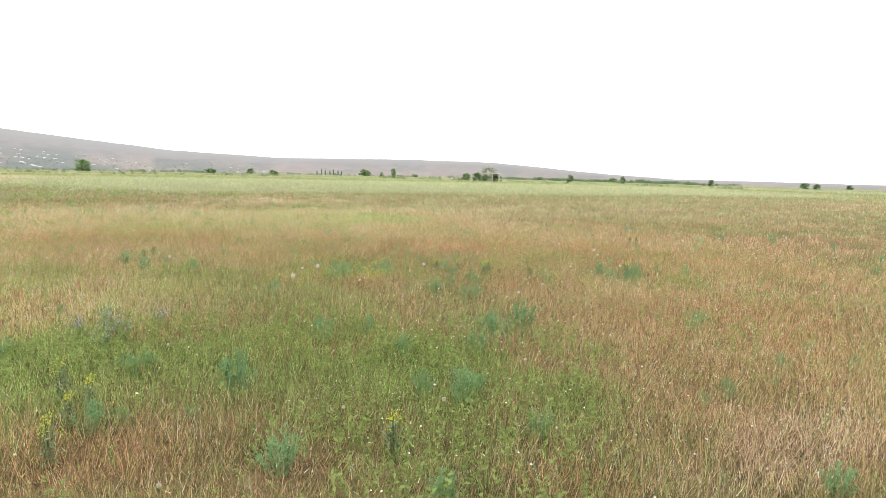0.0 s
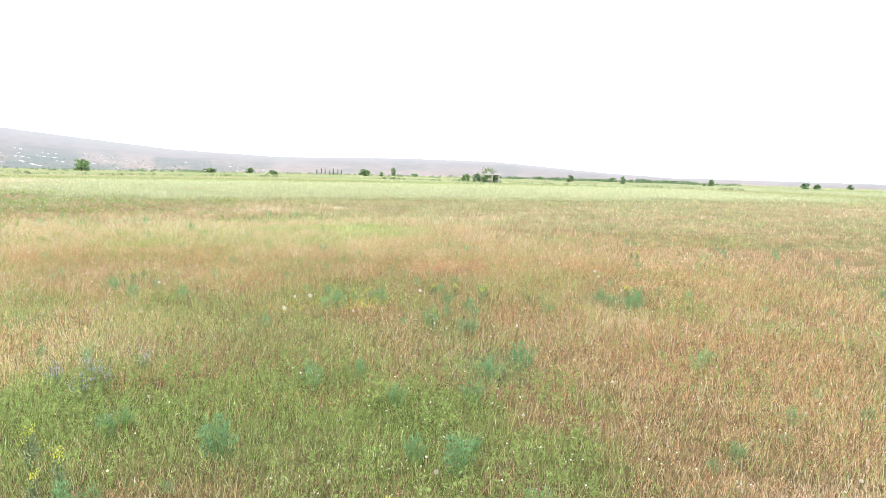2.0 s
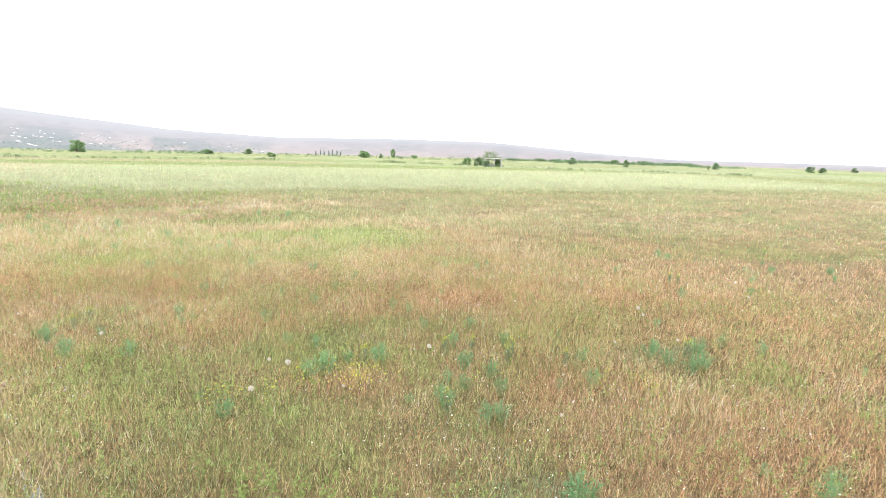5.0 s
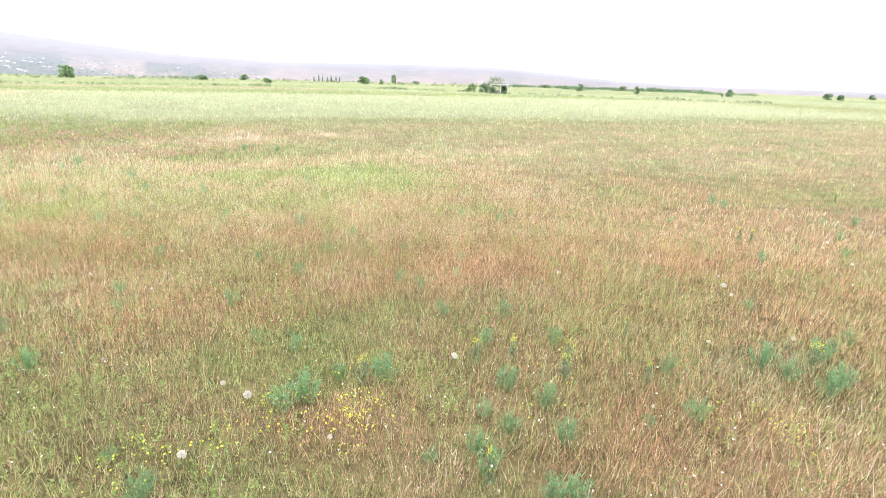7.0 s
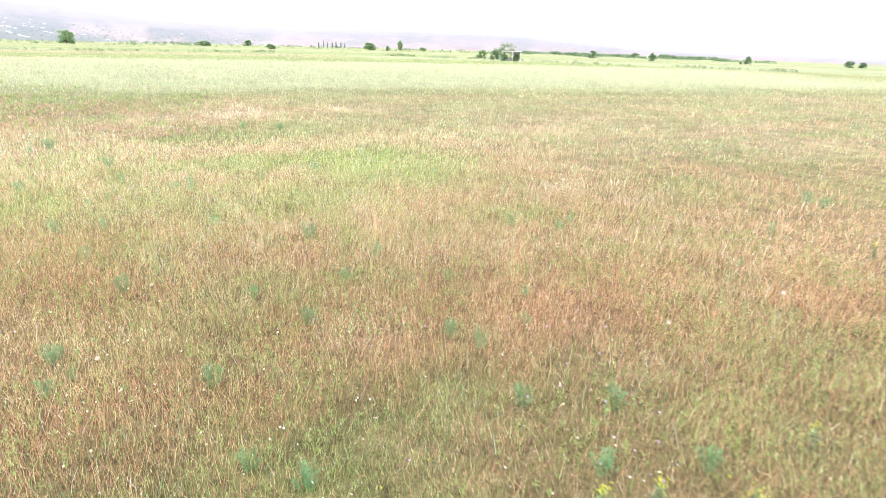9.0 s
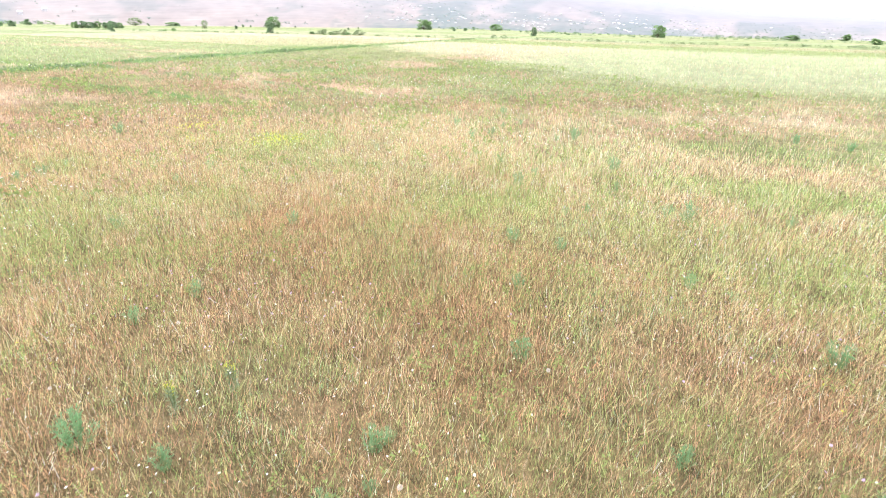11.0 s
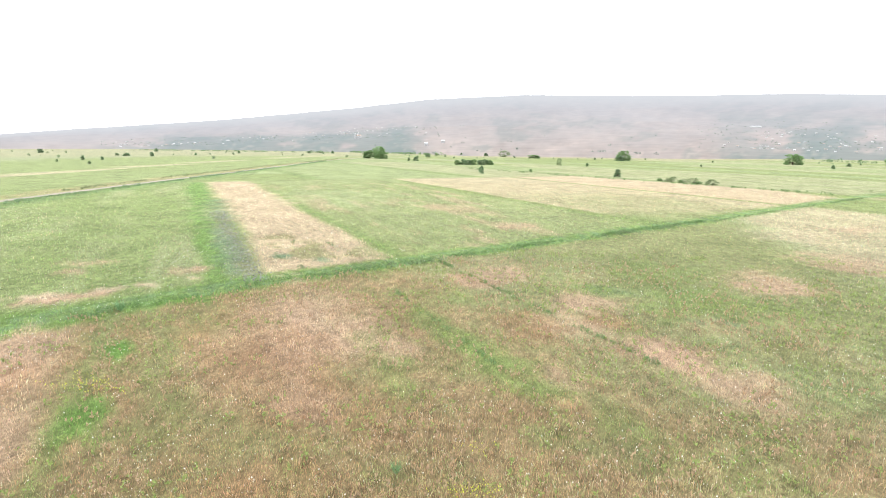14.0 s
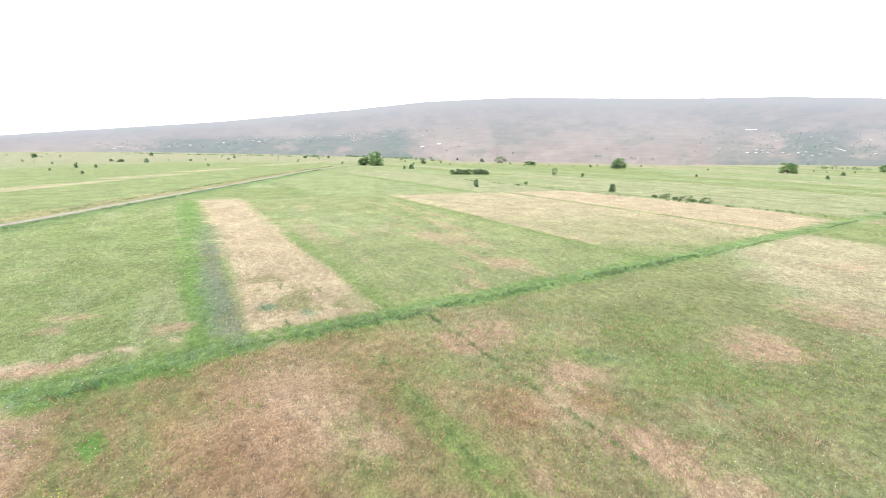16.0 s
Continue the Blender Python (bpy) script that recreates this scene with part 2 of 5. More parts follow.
patch(-50.3, 14.8, 2.8, 1.6, RUSSET, 0.50)
patch(-36.1, 12.6, 3.5, 1.0, FRESH, 0.35)
patch(-33.3, -3.5, 2.4, 2.0, TAN, 0.62)
patch(-30.1, -0.8, 4.2, 1.5, RUSSET, 0.40)
patch(-36.8, 5.0, 5.0, 2.5, RUSSET, 0.40)
patch(-40.1, 6.9, 1.9, 1.0, TAN, 0.62)
patch(-32.7, 9.2, 4.7, 2.4, RUSSET, 0.40)
patch(-36.1, 13.2, 1.6, 1.0, TAN, 0.69)
patch(-50.0, 15.5, 3.2, 1.6, TAN, 0.75)
patch(-40.6, 19.2, 3.0, 2.0, RUSSET, 0.60)
patch(-37.0, 24.5, 2.7, 2.0, TAN, 0.69)
patch(-34.5, 27.2, 1.6, 1.9, TAN, 0.75)
patch(-41.9, 23.5, 1.8, 1.6, RUSSET, 0.60)
patch(-53.4, 35.8, 3.4, 3.1, TAN, 0.56)
patch(-39.5, 14.5, 4.2, 1.2, FRESH, 0.60)
patch(-34.2, 17.9, 4.0, 0.9, FRESH, 0.60)
patch(-32.2, 13.9, 3.1, 0.9, FRESH, 0.50)
patch(-44.8, 28.3, 3.4, 4.0, FRESH, 0.45)
patch(-42.6, 28.6, 1.0, 1.2, BLUISH, 0.35)
patch(-48.9, 23.5, 2.5, 1.5, FRESH, 0.50)
patch(-55.8, 29.3, 4.4, 4.3, FRESH, 0.50)
patch(-38.9, 30.9, 2.4, 1.4, OLIVE, 0.60)
patch(-32.4, 3.4, 8.5, 0.6, OLIVE, 0.65)
patch(-33.9, 0.4, 1.6, 0.7, LUSH, 1.00)
patch(-56.0, -1.1, 1.6, 1.2, BLUISH, 0.90)
patch(-55.2, 2.6, 0.9, 0.7, BLUISH, 0.80)
patch(-64.9, -5.1, 1.7, 1.5, OLIVE, 0.70)
patch(-41.6, -2.4, 1.3, 3.8, LUSH, 0.80)
patch(-40.7, -11.1, 0.6, 1.3, STRAW, 0.90)
patch(-41.9, -9.3, 0.7, 1.5, STRAW, 0.95)
patch(-43.7, -7.5, 0.8, 1.6, STRAW, 0.95)
patch(-45.3, -5.7, 0.5, 1.4, STRAW, 0.90)
patch(-47.2, -4.2, 0.5, 1.5, STRAW, 0.80)
patch(-47.6, -13.5, 1.2, 1.4, TAN, 0.62)
patch(-51.1, -13.7, 0.8, 1.5, TAN, 0.62)
patch(-50.3, -5.2, 1.1, 0.7, TAN, 0.62)
patch(-27.5, 4.1, 2.5, 1.0, LUSH, 1.00)
patch(-4.1, 9.8, 2.2, 1.6, FRESH, 0.60)
patch(-1.6, 10.4, 1.8, 1.7, FRESH, 0.70)
patch(-0.7, 12.9, 0.8, 0.8, BLUISH, 0.55)
patch(-2.7, 8.8, 0.9, 1.0, OLIVE, 0.33)
patch(0.4, 9.8, 0.7, 0.9, OLIVE, 0.33)
patch(-3.4, 7.7, 0.7, 0.5, RUSSET, 0.55)
patch(2.8, 9.8, 1.0, 0.6, TAN, 0.52)
patch(1.8, 8.7, 0.7, 0.4, TAN, 0.42)
patch(2.7, 14.4, 3.1, 2.5, RUSSET, 0.55)
patch(0.4, 8.3, 0.5, 0.4, RUSSET, 0.50)
patch(-7.1, 11.9, 2.1, 0.8, TAN, 0.24)
patch(-1.2, 7.9, 0.7, 0.4, OLIVE, 0.33)
patch(-2.4, 11.4, 1.6, 0.4, RUSSET, 0.45)
patch(-5.0, 11.3, 1.0, 0.4, RUSSET, 0.50)
patch(-6.0, 9.7, 0.7, 1.2, FRESH, 0.60)
patch(-0.8, 10.9, 1.1, 1.5, FRESH, 0.65)
patch(0.4, 10.3, 0.7, 1.1, FRESH, 0.60)
patch(-0.5, 8.9, 1.1, 0.5, FRESH, 0.45)
patch(3.2, 17.7, 0.8, 0.7, FRESH, 0.40)
patch(-3.2, 11.4, 1.3, 0.6, FRESH, 0.55)
patch(0.9, 11.9, 0.5, 0.6, FRESH, 0.50)
patch(2.8, 9.8, 1.0, 0.6, TAN, 0.42)


def shares(x, y):
    """How much of each sort of plant grows at x, y: an array (n, 8) that adds up to 1."""
    x, y = np.asarray(x, float), np.asarray(y, float)
    u, v = strips(x, y)
    w = np.zeros((len(x), 8))
    n1 = fbm(u / 9, v / 3.2, 41, 3)
    n2 = fbm(x / 2.2, y / 2.2, 43, 3)
    n3 = fbm(u / 20, v / 7, 47, 3)
    n4 = fbm(x / 0.8, y / 0.8, 49, 2)
    dry = 0.92 * step(0.36, 0.64, 0.34 * n1 + 0.34 * n2 + 0.18 * n3 + 0.14 * n4)
    # meadow round about: russet and tan grasses mixed with green
    home = 0.35 * step(18, 15, v) * step(-6, -9, x) * step(10, 12, v) + 0.32 * step(24, 18, v) * step(9, 12, v + 20 * step(-10, -6, x)) + (0.35 + 0.35 * step(-14, -22, x)) * step(16, 22, v) * step(46, 30, v) + 0.3 * step(11, 12.5, v) * step(-8, -16, x) * step(17, 16, v) - 0.06 * step(44, 50, v)
    late = step(-15, -21, x)
    dry = np.clip(dry + home * 0.62 + 0.04 + late * (1.1 * (n2 - 0.5) + 0.7 * (n4 - 0.5) - 0.08), 0.02, 0.98)
    dry = 0.5 + 0.72 * (dry - 0.5) + 0.35 * (n4 - 0.5)
    w[:, RUSSET] = dry * (0.70 + 0.3 * (n2 - 0.5))
    w[:, TAN] = dry * (0.30 + 0.5 * (n3 - 0.5))
    w[:, STRAW] = dry * 0.10 * step(0.5, 0.8, n1)
    w[:, OLIVE] = 0.30 + 0.25 * (1 - dry)
    w[:, FRESH] = 0.07 + (1 - dry) * (0.6 + 0.6 * (n2 - 0.5))
    herb = step(0.62, 0.74, fbm(x / 0.9, y / 0.9, 57, 2))
    w[:, BLUISH] = (1 - dry) * step(0.52, 0.7, n4) * 0.3 + 0.22 * herb
    w[:, FRESH] += 0.3 * herb
    lane = line_off(x, y, LANE)
    track = line_off(x, y, TRACK)
    west = step(0, 1.5, lane)

    def lay(mask, **mix):
        nonlocal w
        row = np.zeros(8)
        for key, value in mix.items():
            row["fresh olive russet tan straw bluish barley lush".split().index(key)] = value
        row = row[None] * (1 + 0.7 * (np.stack([n2, n1, n2, n3, n1, n4, n3, n2], 1) - 0.5))
        w = w * (1 - mask[:, None]) + row * mask[:, None]

    lay(0.75 * step(11.6, 9.6, v + 2.5 * (n3 - 0.5) + 1.5 * (n2 - 0.5)) * step(-10, -15, x) * (1 - west), olive=0.5, fresh=0.45, tan=0.15, bluish=0.08)
    lay(0.85 * step(11, 12.5, v + 1.5 * (n2 - 0.5)) * step(16.8, 15.8, v + (n2 - 0.5)) * step(-14, -20, x) * (1 - west), tan=0.52, straw=0.26, russet=0.2, olive=0.1)
    # paler, drier grasses towards the barley; darker stubble on the home side of the lane
    lay(0.42 * step(22, 31, v + 6 * (n3 - 0.5)) * step(-32, -22, x) * (1 - west), tan=0.42, straw=0.2, barley=0.24, fresh=0.2)
    lay(0.16 * late * step(44, 36, v) * (1 - west), russet=0.5, olive=0.45, fresh=0.1)
    lay(0.55 * step(33, 40, v + 5 * (n2 - 0.5)) * step(-26, -34, x) * (1 - west), fresh=0.45, barley=0.38, tan=0.16, bluish=0.08)
    # barley field with its ragged near edge, and the strips beyond it
    jag = 4 * (n3 - 0.5) + 2 * (n1 - 0.5)
    inside = step(-80, -70, u) * step(100, 66, u - 0.3 * (v - 58))
    edge = 58 + 0.65 * np.maximum(0, -9 - u)
    lay(step(49, 56, v + 2 * jag) * (1 - west), fresh=0.5, olive=0.4, bluish=0.15, tan=0.2)
    lay(step(-6, 6, v - edge + jag) * step(114, 108, v + jag) * inside * (1 - west), barley=0.8, straw=0.2, olive=0.1)
    lay(step(0, 4, v - edge + jag) * step(114, 108, v + jag) * inside * (1 - west) * step(-12, -32, u) * 0.8, straw=0.4, tan=0.3, barley=0.3, olive=0.1)
    cell = np.floor(v / 26 + 0.6 * np.sin(v / 37))
    tone = lattice(cell, np.floor(u / 170 + 0.37 * cell), 91)
    beyond = np.maximum(step(112, 116, v), step(105, 135, u))
    lay(beyond * (tone < 0.45), fresh=0.55, olive=0.3, barley=0.2)
    lay(beyond * (tone >= 0.45) * (tone < 0.75), barley=0.55, olive=0.3, fresh=0.15)
    lay(beyond * (tone >= 0.75), olive=0.5, tan=0.2, barley=0.3)
    # fields beyond the lane
    lay(west, fresh=0.75, olive=0.15, lush=0.15, tan=0.08, barley=0.25)
    end = step(-158, -146, u)
    mown = step(0.54, 0.68, fbm(u / 24, v / 1.5, 63, 3))
    lay(west * mown * 0.6, barley=0.6, fresh=0.25, tan=0.2)
    lay(west * step(22, 23, v + 0.4 * jag) * step(27, 26, v) * end, lush=0.55, fresh=0.4, bluish=0.1)
    lay(west * step(23.8, 24.8, v + 2.2 * (n2 - 0.5)) * step(27, 26, v) * end * step(-120, -70, u), bluish=0.45, olive=0.6, straw=0.1)
    lay(west * step(26, 27.5, v + jag * 0.55) * step(38, 36, v + jag * 0.55) * end, straw=0.5, tan=0.34, barley=0.1, olive=0.12)
    worn = west * step(27, 28.5, v) * step(36.5, 35, v) * step(-62, -48, u + 14 * (n2 - 0.5))
    lay(worn * step(0.5, 0.62, n2) * 0.75, olive=0.6, fresh=0.3, tan=0.2)
    lay(west * step(36.5, 38, v + jag * 0.55) * step(72, 70, v) * end, fresh=0.7, olive=0.22, barley=0.34, tan=0.12)
    lay(west * step(36.2, 37, v + 0.3 * jag) * step(39, 37.6, v + 0.3 * jag) * end * 0.6, lush=0.5, fresh=0.4)
    row_light = 0.5 + 0.5 * np.sin(v * 2.1 + 1.5 * (n3 - 0.5))
    lay(west * step(39, 42, v) * step(68, 64, v) * end * step(0.55, 0.9, row_light) * 0.45, barley=0.6, olive=0.4)
    lay(west * step(73, 75, v + jag * 0.5) * step(112, 110, v + 0.3 * jag) * end * step(-56, -66, u - 0.25 * (v - 80)), tan=0.34, straw=0.32, barley=0.28, olive=0.2)
    lay(west * step(74, 78, v) * step(108, 98, v) * end * step(-104, -76, u) * (0.35 + 0.5 * n2), fresh=0.3, olive=0.35, barley=0.3, tan=0.15)
    lay(west * step(111, 113, v + 0.3 * jag) * step(137, 132, v + 0.35 * (u + 64) + 0.5 * jag) * end * step(-54, -60, u), tan=0.42, straw=0.4, barley=0.16, olive=0.1)
    lay(west * step(1.3, 0.5, np.abs(v - 73.4 + 0.6 * (n3 - 0.5))) * end * 0.85, lush=0.4, olive=0.5)
    lay(west * step(1.3, 0.5, np.abs(v - 111.3 + 0.6 * (n3 - 0.5))) * end * 0.8, lush=0.35, olive=0.55)
    lay(west * step(37, 40, v) * step(71, 68, v) * end * step(0.56, 0.7, fbm(u / 14, v / 2.2, 64, 3)) * 0.6, tan=0.6, straw=0.2, olive=0.2)
    lay(west * step(133, 137, v + 0.35 * np.clip(u + 64, -60, 0)), fresh=0.6, olive=0.35, barley=0.1)
    # outer fields: strips that lie a little askew to the inner ones
    q = -0.65 * x + 0.76 * y
    far_q = q + 0.12 * (0.76 * x + 0.65 * y + 150)
    cell = np.floor(far_q / 24 + 0.9 * np.sin(far_q / 37))
    tone = lattice(cell, np.floor((0.76 * x + 0.65 * y) / 190 + 0.31 * cell), 95)
    outer = west * np.maximum(step(-146, -156, u), step(153, 157, q) * step(-40, -60, x))
    lay(outer * (tone < 0.4), fresh=0.55, olive=0.3, barley=0.15)
    lay(outer * (tone >= 0.4) * (tone < 0.7), barley=0.4, fresh=0.35, olive=0.2)
    lay(outer * (tone >= 0.78), barley=0.45, olive=0.35, tan=0.08)
    lay(outer * (tone >= 0.7) * (tone < 0.78), tan=0.4, olive=0.4, barley=0.2)
    rim = np.abs(far_q / 24 + 0.9 * np.sin(far_q / 37) - np.round(far_q / 24 + 0.9 * np.sin(far_q / 37)))
    lay(outer * step(0.07, 0.03, rim) * 0.7 * step(600, 250, np.hypot(x, y)), lush=0.5, olive=0.4, bluish=0.2)
    # over the dirt track: bright young corn, then dry pasture
    over = step(2, 4, track)
    lay(over, fresh=0.55, olive=0.25, barley=0.3)
    lay(over * step(48, 50, track) * step(58, 56, track), barley=0.5, tan=0.4, straw=0.2)
    # the bluish share greys this far pasture: haze put into the plant colours
    lay(over * step(150, 190, track + 60 * (n3 - 0.5)), tan=0.06, straw=0.08, bluish=0.36, olive=0.3, barley=0.36)
    r, az = np.hypot(x - HUB[0], y - HUB[1]), azimuth(x, y)
    foot = np.interp(az, FOOT_AZ, FOOT_R)
    # outer plain below the hills, greyed with bluish for haze as well
    lay(step(-90, 30, r - foot), straw=0.3, tan=0.15, bluish=0.3, olive=0.35)
    lay(0.85 * step(430, 620, r + 160 * (n3 - 0.5)) * step(97, 106, az), straw=0.2, tan=0.14, russet=0.06, bluish=0.36, olive=0.16, barley=0.15)
    # lane: lush grass, and the weedy verge of the track
    wide = 1.3 + 0.9 * step(-45, -30, x)
    lay(step(wide + 0.9, wide, np.abs(lane + 1.4 * (n2 - 0.5))), lush=0.6, fresh=0.55)
    lay(step(0.5, 0.25, np.abs(np.abs(lane + 0.4 * (n3 - 0.5)) - 0.75)) * 0.85, lush=0.4, bluish=0.7)
    lay(step(0.35, 0.15, np.abs(lane + 0.4 * (n3 - 0.5))) * 0.6, fresh=0.6, barley=0.3)
    lay(step(4.5, 3.0, np.abs(track + 3)), lush=0.45, olive=0.3, bluish=0.3)
    lay(step(4.0, 3.0, np.abs(track - 4)), olive=0.4, tan=0.4, lush=0.3)
    # the old furrow with bright grass in it
    furrow = step(0.42, 0.2, np.abs(v - 17.5 + 0.8 * (n3 - 0.5))) * step(-11, -15, x) * (1 - west)
    lay(furrow * 0.85, olive=0.6, fresh=0.25, lush=0.2)
    for px, py, along, across, kind, amount in PATCHES:
        du, dv = 0.85 * (x - px) + 0.53 * (y - py), -0.53 * (x - px) + 0.85 * (y - py)
        at = np.flatnonzero((np.abs(du) < 2.7 * along) & (np.abs(dv) < 2.7 * across))
        if not len(at):
            continue
        near = np.hypot(du[at] / along, dv[at] / across) + 1.3 * (n1[at] - 0.5) + 0.9 * (n2[at] - 0.5) + 1.1 * (n4[at] - 0.5)
        row = np.zeros(8)
        row[kind] = 1.0
        green = kind in (FRESH, OLIVE) and px > -12
        edge = 0.3 if px > -18 else 0.15
        m = (np.clip(amount * (0.30 + 1.5 * n4[at] if green else 1.0 if px > -18 else 0.25 + 1.5 * (0.6 * n2[at] + 0.4 * n4[at])), 0, 1) * step(0.85 + edge, 0.85 - edge, near))[:, None]
        w[at] = w[at] * (1 - m) + row[None] * m
    w = np.clip(w, 0, None) ** 1.12
    return w / w.sum(1, keepdims=True)


# ---- materials ----
def material(name):
    m = bpy.data.materials.new(name)
    m.use_nodes = True
    nodes, links = m.node_tree.nodes, m.node_tree.links
    nodes.clear()
    out = nodes.new("ShaderNodeOutputMaterial")
    return m, nodes, links, out


def plain(name, color, rough=0.8, scale=3.0, vary=0.25, bump=0.0, metal=0.0):
    """Paint, plaster, bark and the like: two scales of stains, fine relief."""
    m, nodes, links, out = material(name)
    bsdf = nodes.new("ShaderNodeBsdfPrincipled")
    bsdf.inputs["Roughness"].default_value, bsdf.inputs["Metallic"].default_value = rough, metal
    coord = nodes.new("ShaderNodeTexCoord")
    big, fine = nodes.new("ShaderNodeTexNoise"), nodes.new("ShaderNodeTexNoise")
    big.inputs["Scale"].default_value, fine.inputs["Scale"].default_value = scale, scale * 9
    big.inputs["Detail"].default_value = fine.inputs["Detail"].default_value = 4
    add = nodes.new("ShaderNodeMath")
    add.operation = "ADD"
    ramp = nodes.new("ShaderNodeMapRange")
    ramp.inputs[1].default_value, ramp.inputs[2].default_value = 0.6, 1.4
    ramp.inputs[3].default_value, ramp.inputs[4].default_value = 1 - vary, 1 + vary
    mul = nodes.new("ShaderNodeMix")
    mul.data_type, mul.blend_type = "RGBA", "MULTIPLY"
    mul.inputs[0].default_value, mul.inputs[6].default_value = 1.0, (*color, 1)
    for n in (big, fine):
        links.new(coord.outputs["Object"], n.inputs["Vector"])
    links.new(big.outputs["Fac"], add.inputs[0])
    links.new(fine.outputs["Fac"], add.inputs[1])
    links.new(add.outputs[0], ramp.inputs[0])
    links.new(ramp.outputs[0], mul.inputs[7])
    links.new(mul.outputs[2], bsdf.inputs["Base Color"])
    if bump:
        b = nodes.new("ShaderNodeBump")
        b.inputs["Strength"].default_value, b.inputs["Distance"].default_value = bump, 0.02
        links.new(fine.outputs["Fac"], b.inputs["Height"])
        links.new(b.outputs["Normal"], bsdf.inputs["Normal"])
    links.new(bsdf.outputs[0], out.inputs["Surface"])
    return m


def leafy(name, color=None, vary=0.35, through_leaf=0.35, attribute=""):
    """Leaves and blades: dull on top, some light comes through."""
    m, nodes, links, out = material(name)
    dif, tra, mix = nodes.new("ShaderNodeBsdfDiffuse"), nodes.new("ShaderNodeBsdfTranslucent"), nodes.new("ShaderNodeMixShader")
    mix.inputs[0].default_value = through_leaf
    if attribute:
        src = nodes.new("ShaderNodeAttribute")
        src.attribute_name = attribute
        tint = src.outputs["Color"]
    else:
        geo, info = nodes.new("ShaderNodeNewGeometry"), nodes.new("ShaderNodeObjectInfo")
        add = nodes.new("ShaderNodeMath")
        add.operation = "MULTIPLY_ADD"
        add.inputs[1].default_value = 0.35
        ramp = nodes.new("ShaderNodeMapRange")
        ramp.inputs[2].default_value = 1.35
        ramp.inputs[3].default_value, ramp.inputs[4].default_value = 1 - vary, 1 + vary
        mul = nodes.new("ShaderNodeMix")
        mul.data_type, mul.blend_type = "RGBA", "MULTIPLY"
        mul.inputs[0].default_value, mul.inputs[6].default_value = 1.0, (*color, 1)
        links.new(info.outputs["Random"], add.inputs[0])
        links.new(geo.outputs["Random Per Island"], add.inputs[2])
        links.new(add.outputs[0], ramp.inputs[0])
        links.new(ramp.outputs[0], mul.inputs[7])
        tint = mul.outputs[2]
    links.new(tint, dif.inputs["Color"])
    links.new(tint, tra.inputs["Color"])
    links.new(dif.outputs[0], mix.inputs[1])
    links.new(tra.outputs[0], mix.inputs[2])
    links.new(mix.outputs[0], out.inputs["Surface"])
    return m


def ground_material():
    m, nodes, links, out = material("meadow_ground")
    bsdf = nodes.new("ShaderNodeBsdfPrincipled")
    bsdf.inputs["Roughness"].default_value = 1.0
    bsdf.inputs["Specular IOR Level"].default_value = 0.1
    src, coord = nodes.new("ShaderNodeAttribute"), nodes.new("ShaderNodeTexCoord")
    src.attribute_name = "cover"
    turn = nodes.new("ShaderNodeMapping")
    turn.inputs["Rotation"].default_value = (0, 0, radians(-32))
    turn.inputs["Scale"].default_value = (0.7, 1.0, 1.0)
    links.new(coord.outputs["Object"], turn.inputs["Vector"])
    value = None
    for scale, detail, low, high in ((0.22, 6, 0.82, 1.18), (1.7, 5, 0.7, 1.3), (7.0, 4, 0.66, 1.34), (26.0, 3, 0.6, 1.4), (95.0, 3, 0.5, 1.5)):
        tex, ramp = nodes.new("ShaderNodeTexNoise"), nodes.new("ShaderNodeMapRange")
        tex.inputs["Scale"].default_value, tex.inputs["Detail"].default_value = scale, detail
        ramp.inputs[1].default_value, ramp.inputs[2].default_value = 0.3, 0.7
        ramp.inputs[3].default_value, ramp.inputs[4].default_value = low, high
        links.new((turn if scale < 10 else coord).outputs["Vector" if scale < 10 else "Object"], tex.inputs["Vector"])
        links.new(tex.outputs["Fac"], ramp.inputs[0])
        if value is None:
            value = ramp.outputs[0]
        else:
            mul = nodes.new("ShaderNodeMath")
            mul.operation = "MULTIPLY"
            links.new(value, mul.inputs[0])
            links.new(ramp.outputs[0], mul.inputs[1])
            value = mul.outputs[0]
        last = tex
    mix = nodes.new("ShaderNodeMix")
    mix.data_type, mix.blend_type = "RGBA", "MULTIPLY"
    mix.inputs[0].default_value = 1.0
    links.new(src.outputs["Color"], mix.inputs[6])
    links.new(value, mix.inputs[7])
    links.new(mix.outputs[2], bsdf.inputs["Base Color"])
    bump = nodes.new("ShaderNodeBump")
    bump.inputs["Strength"].default_value, bump.inputs["Distance"].default_value = 0.6, 0.08
    links.new(last.outputs["Fac"], bump.inputs["Height"])
    links.new(bump.outputs["Normal"], bsdf.inputs["Normal"])
    links.new(bsdf.outputs[0], out.inputs["Surface"])
    return m


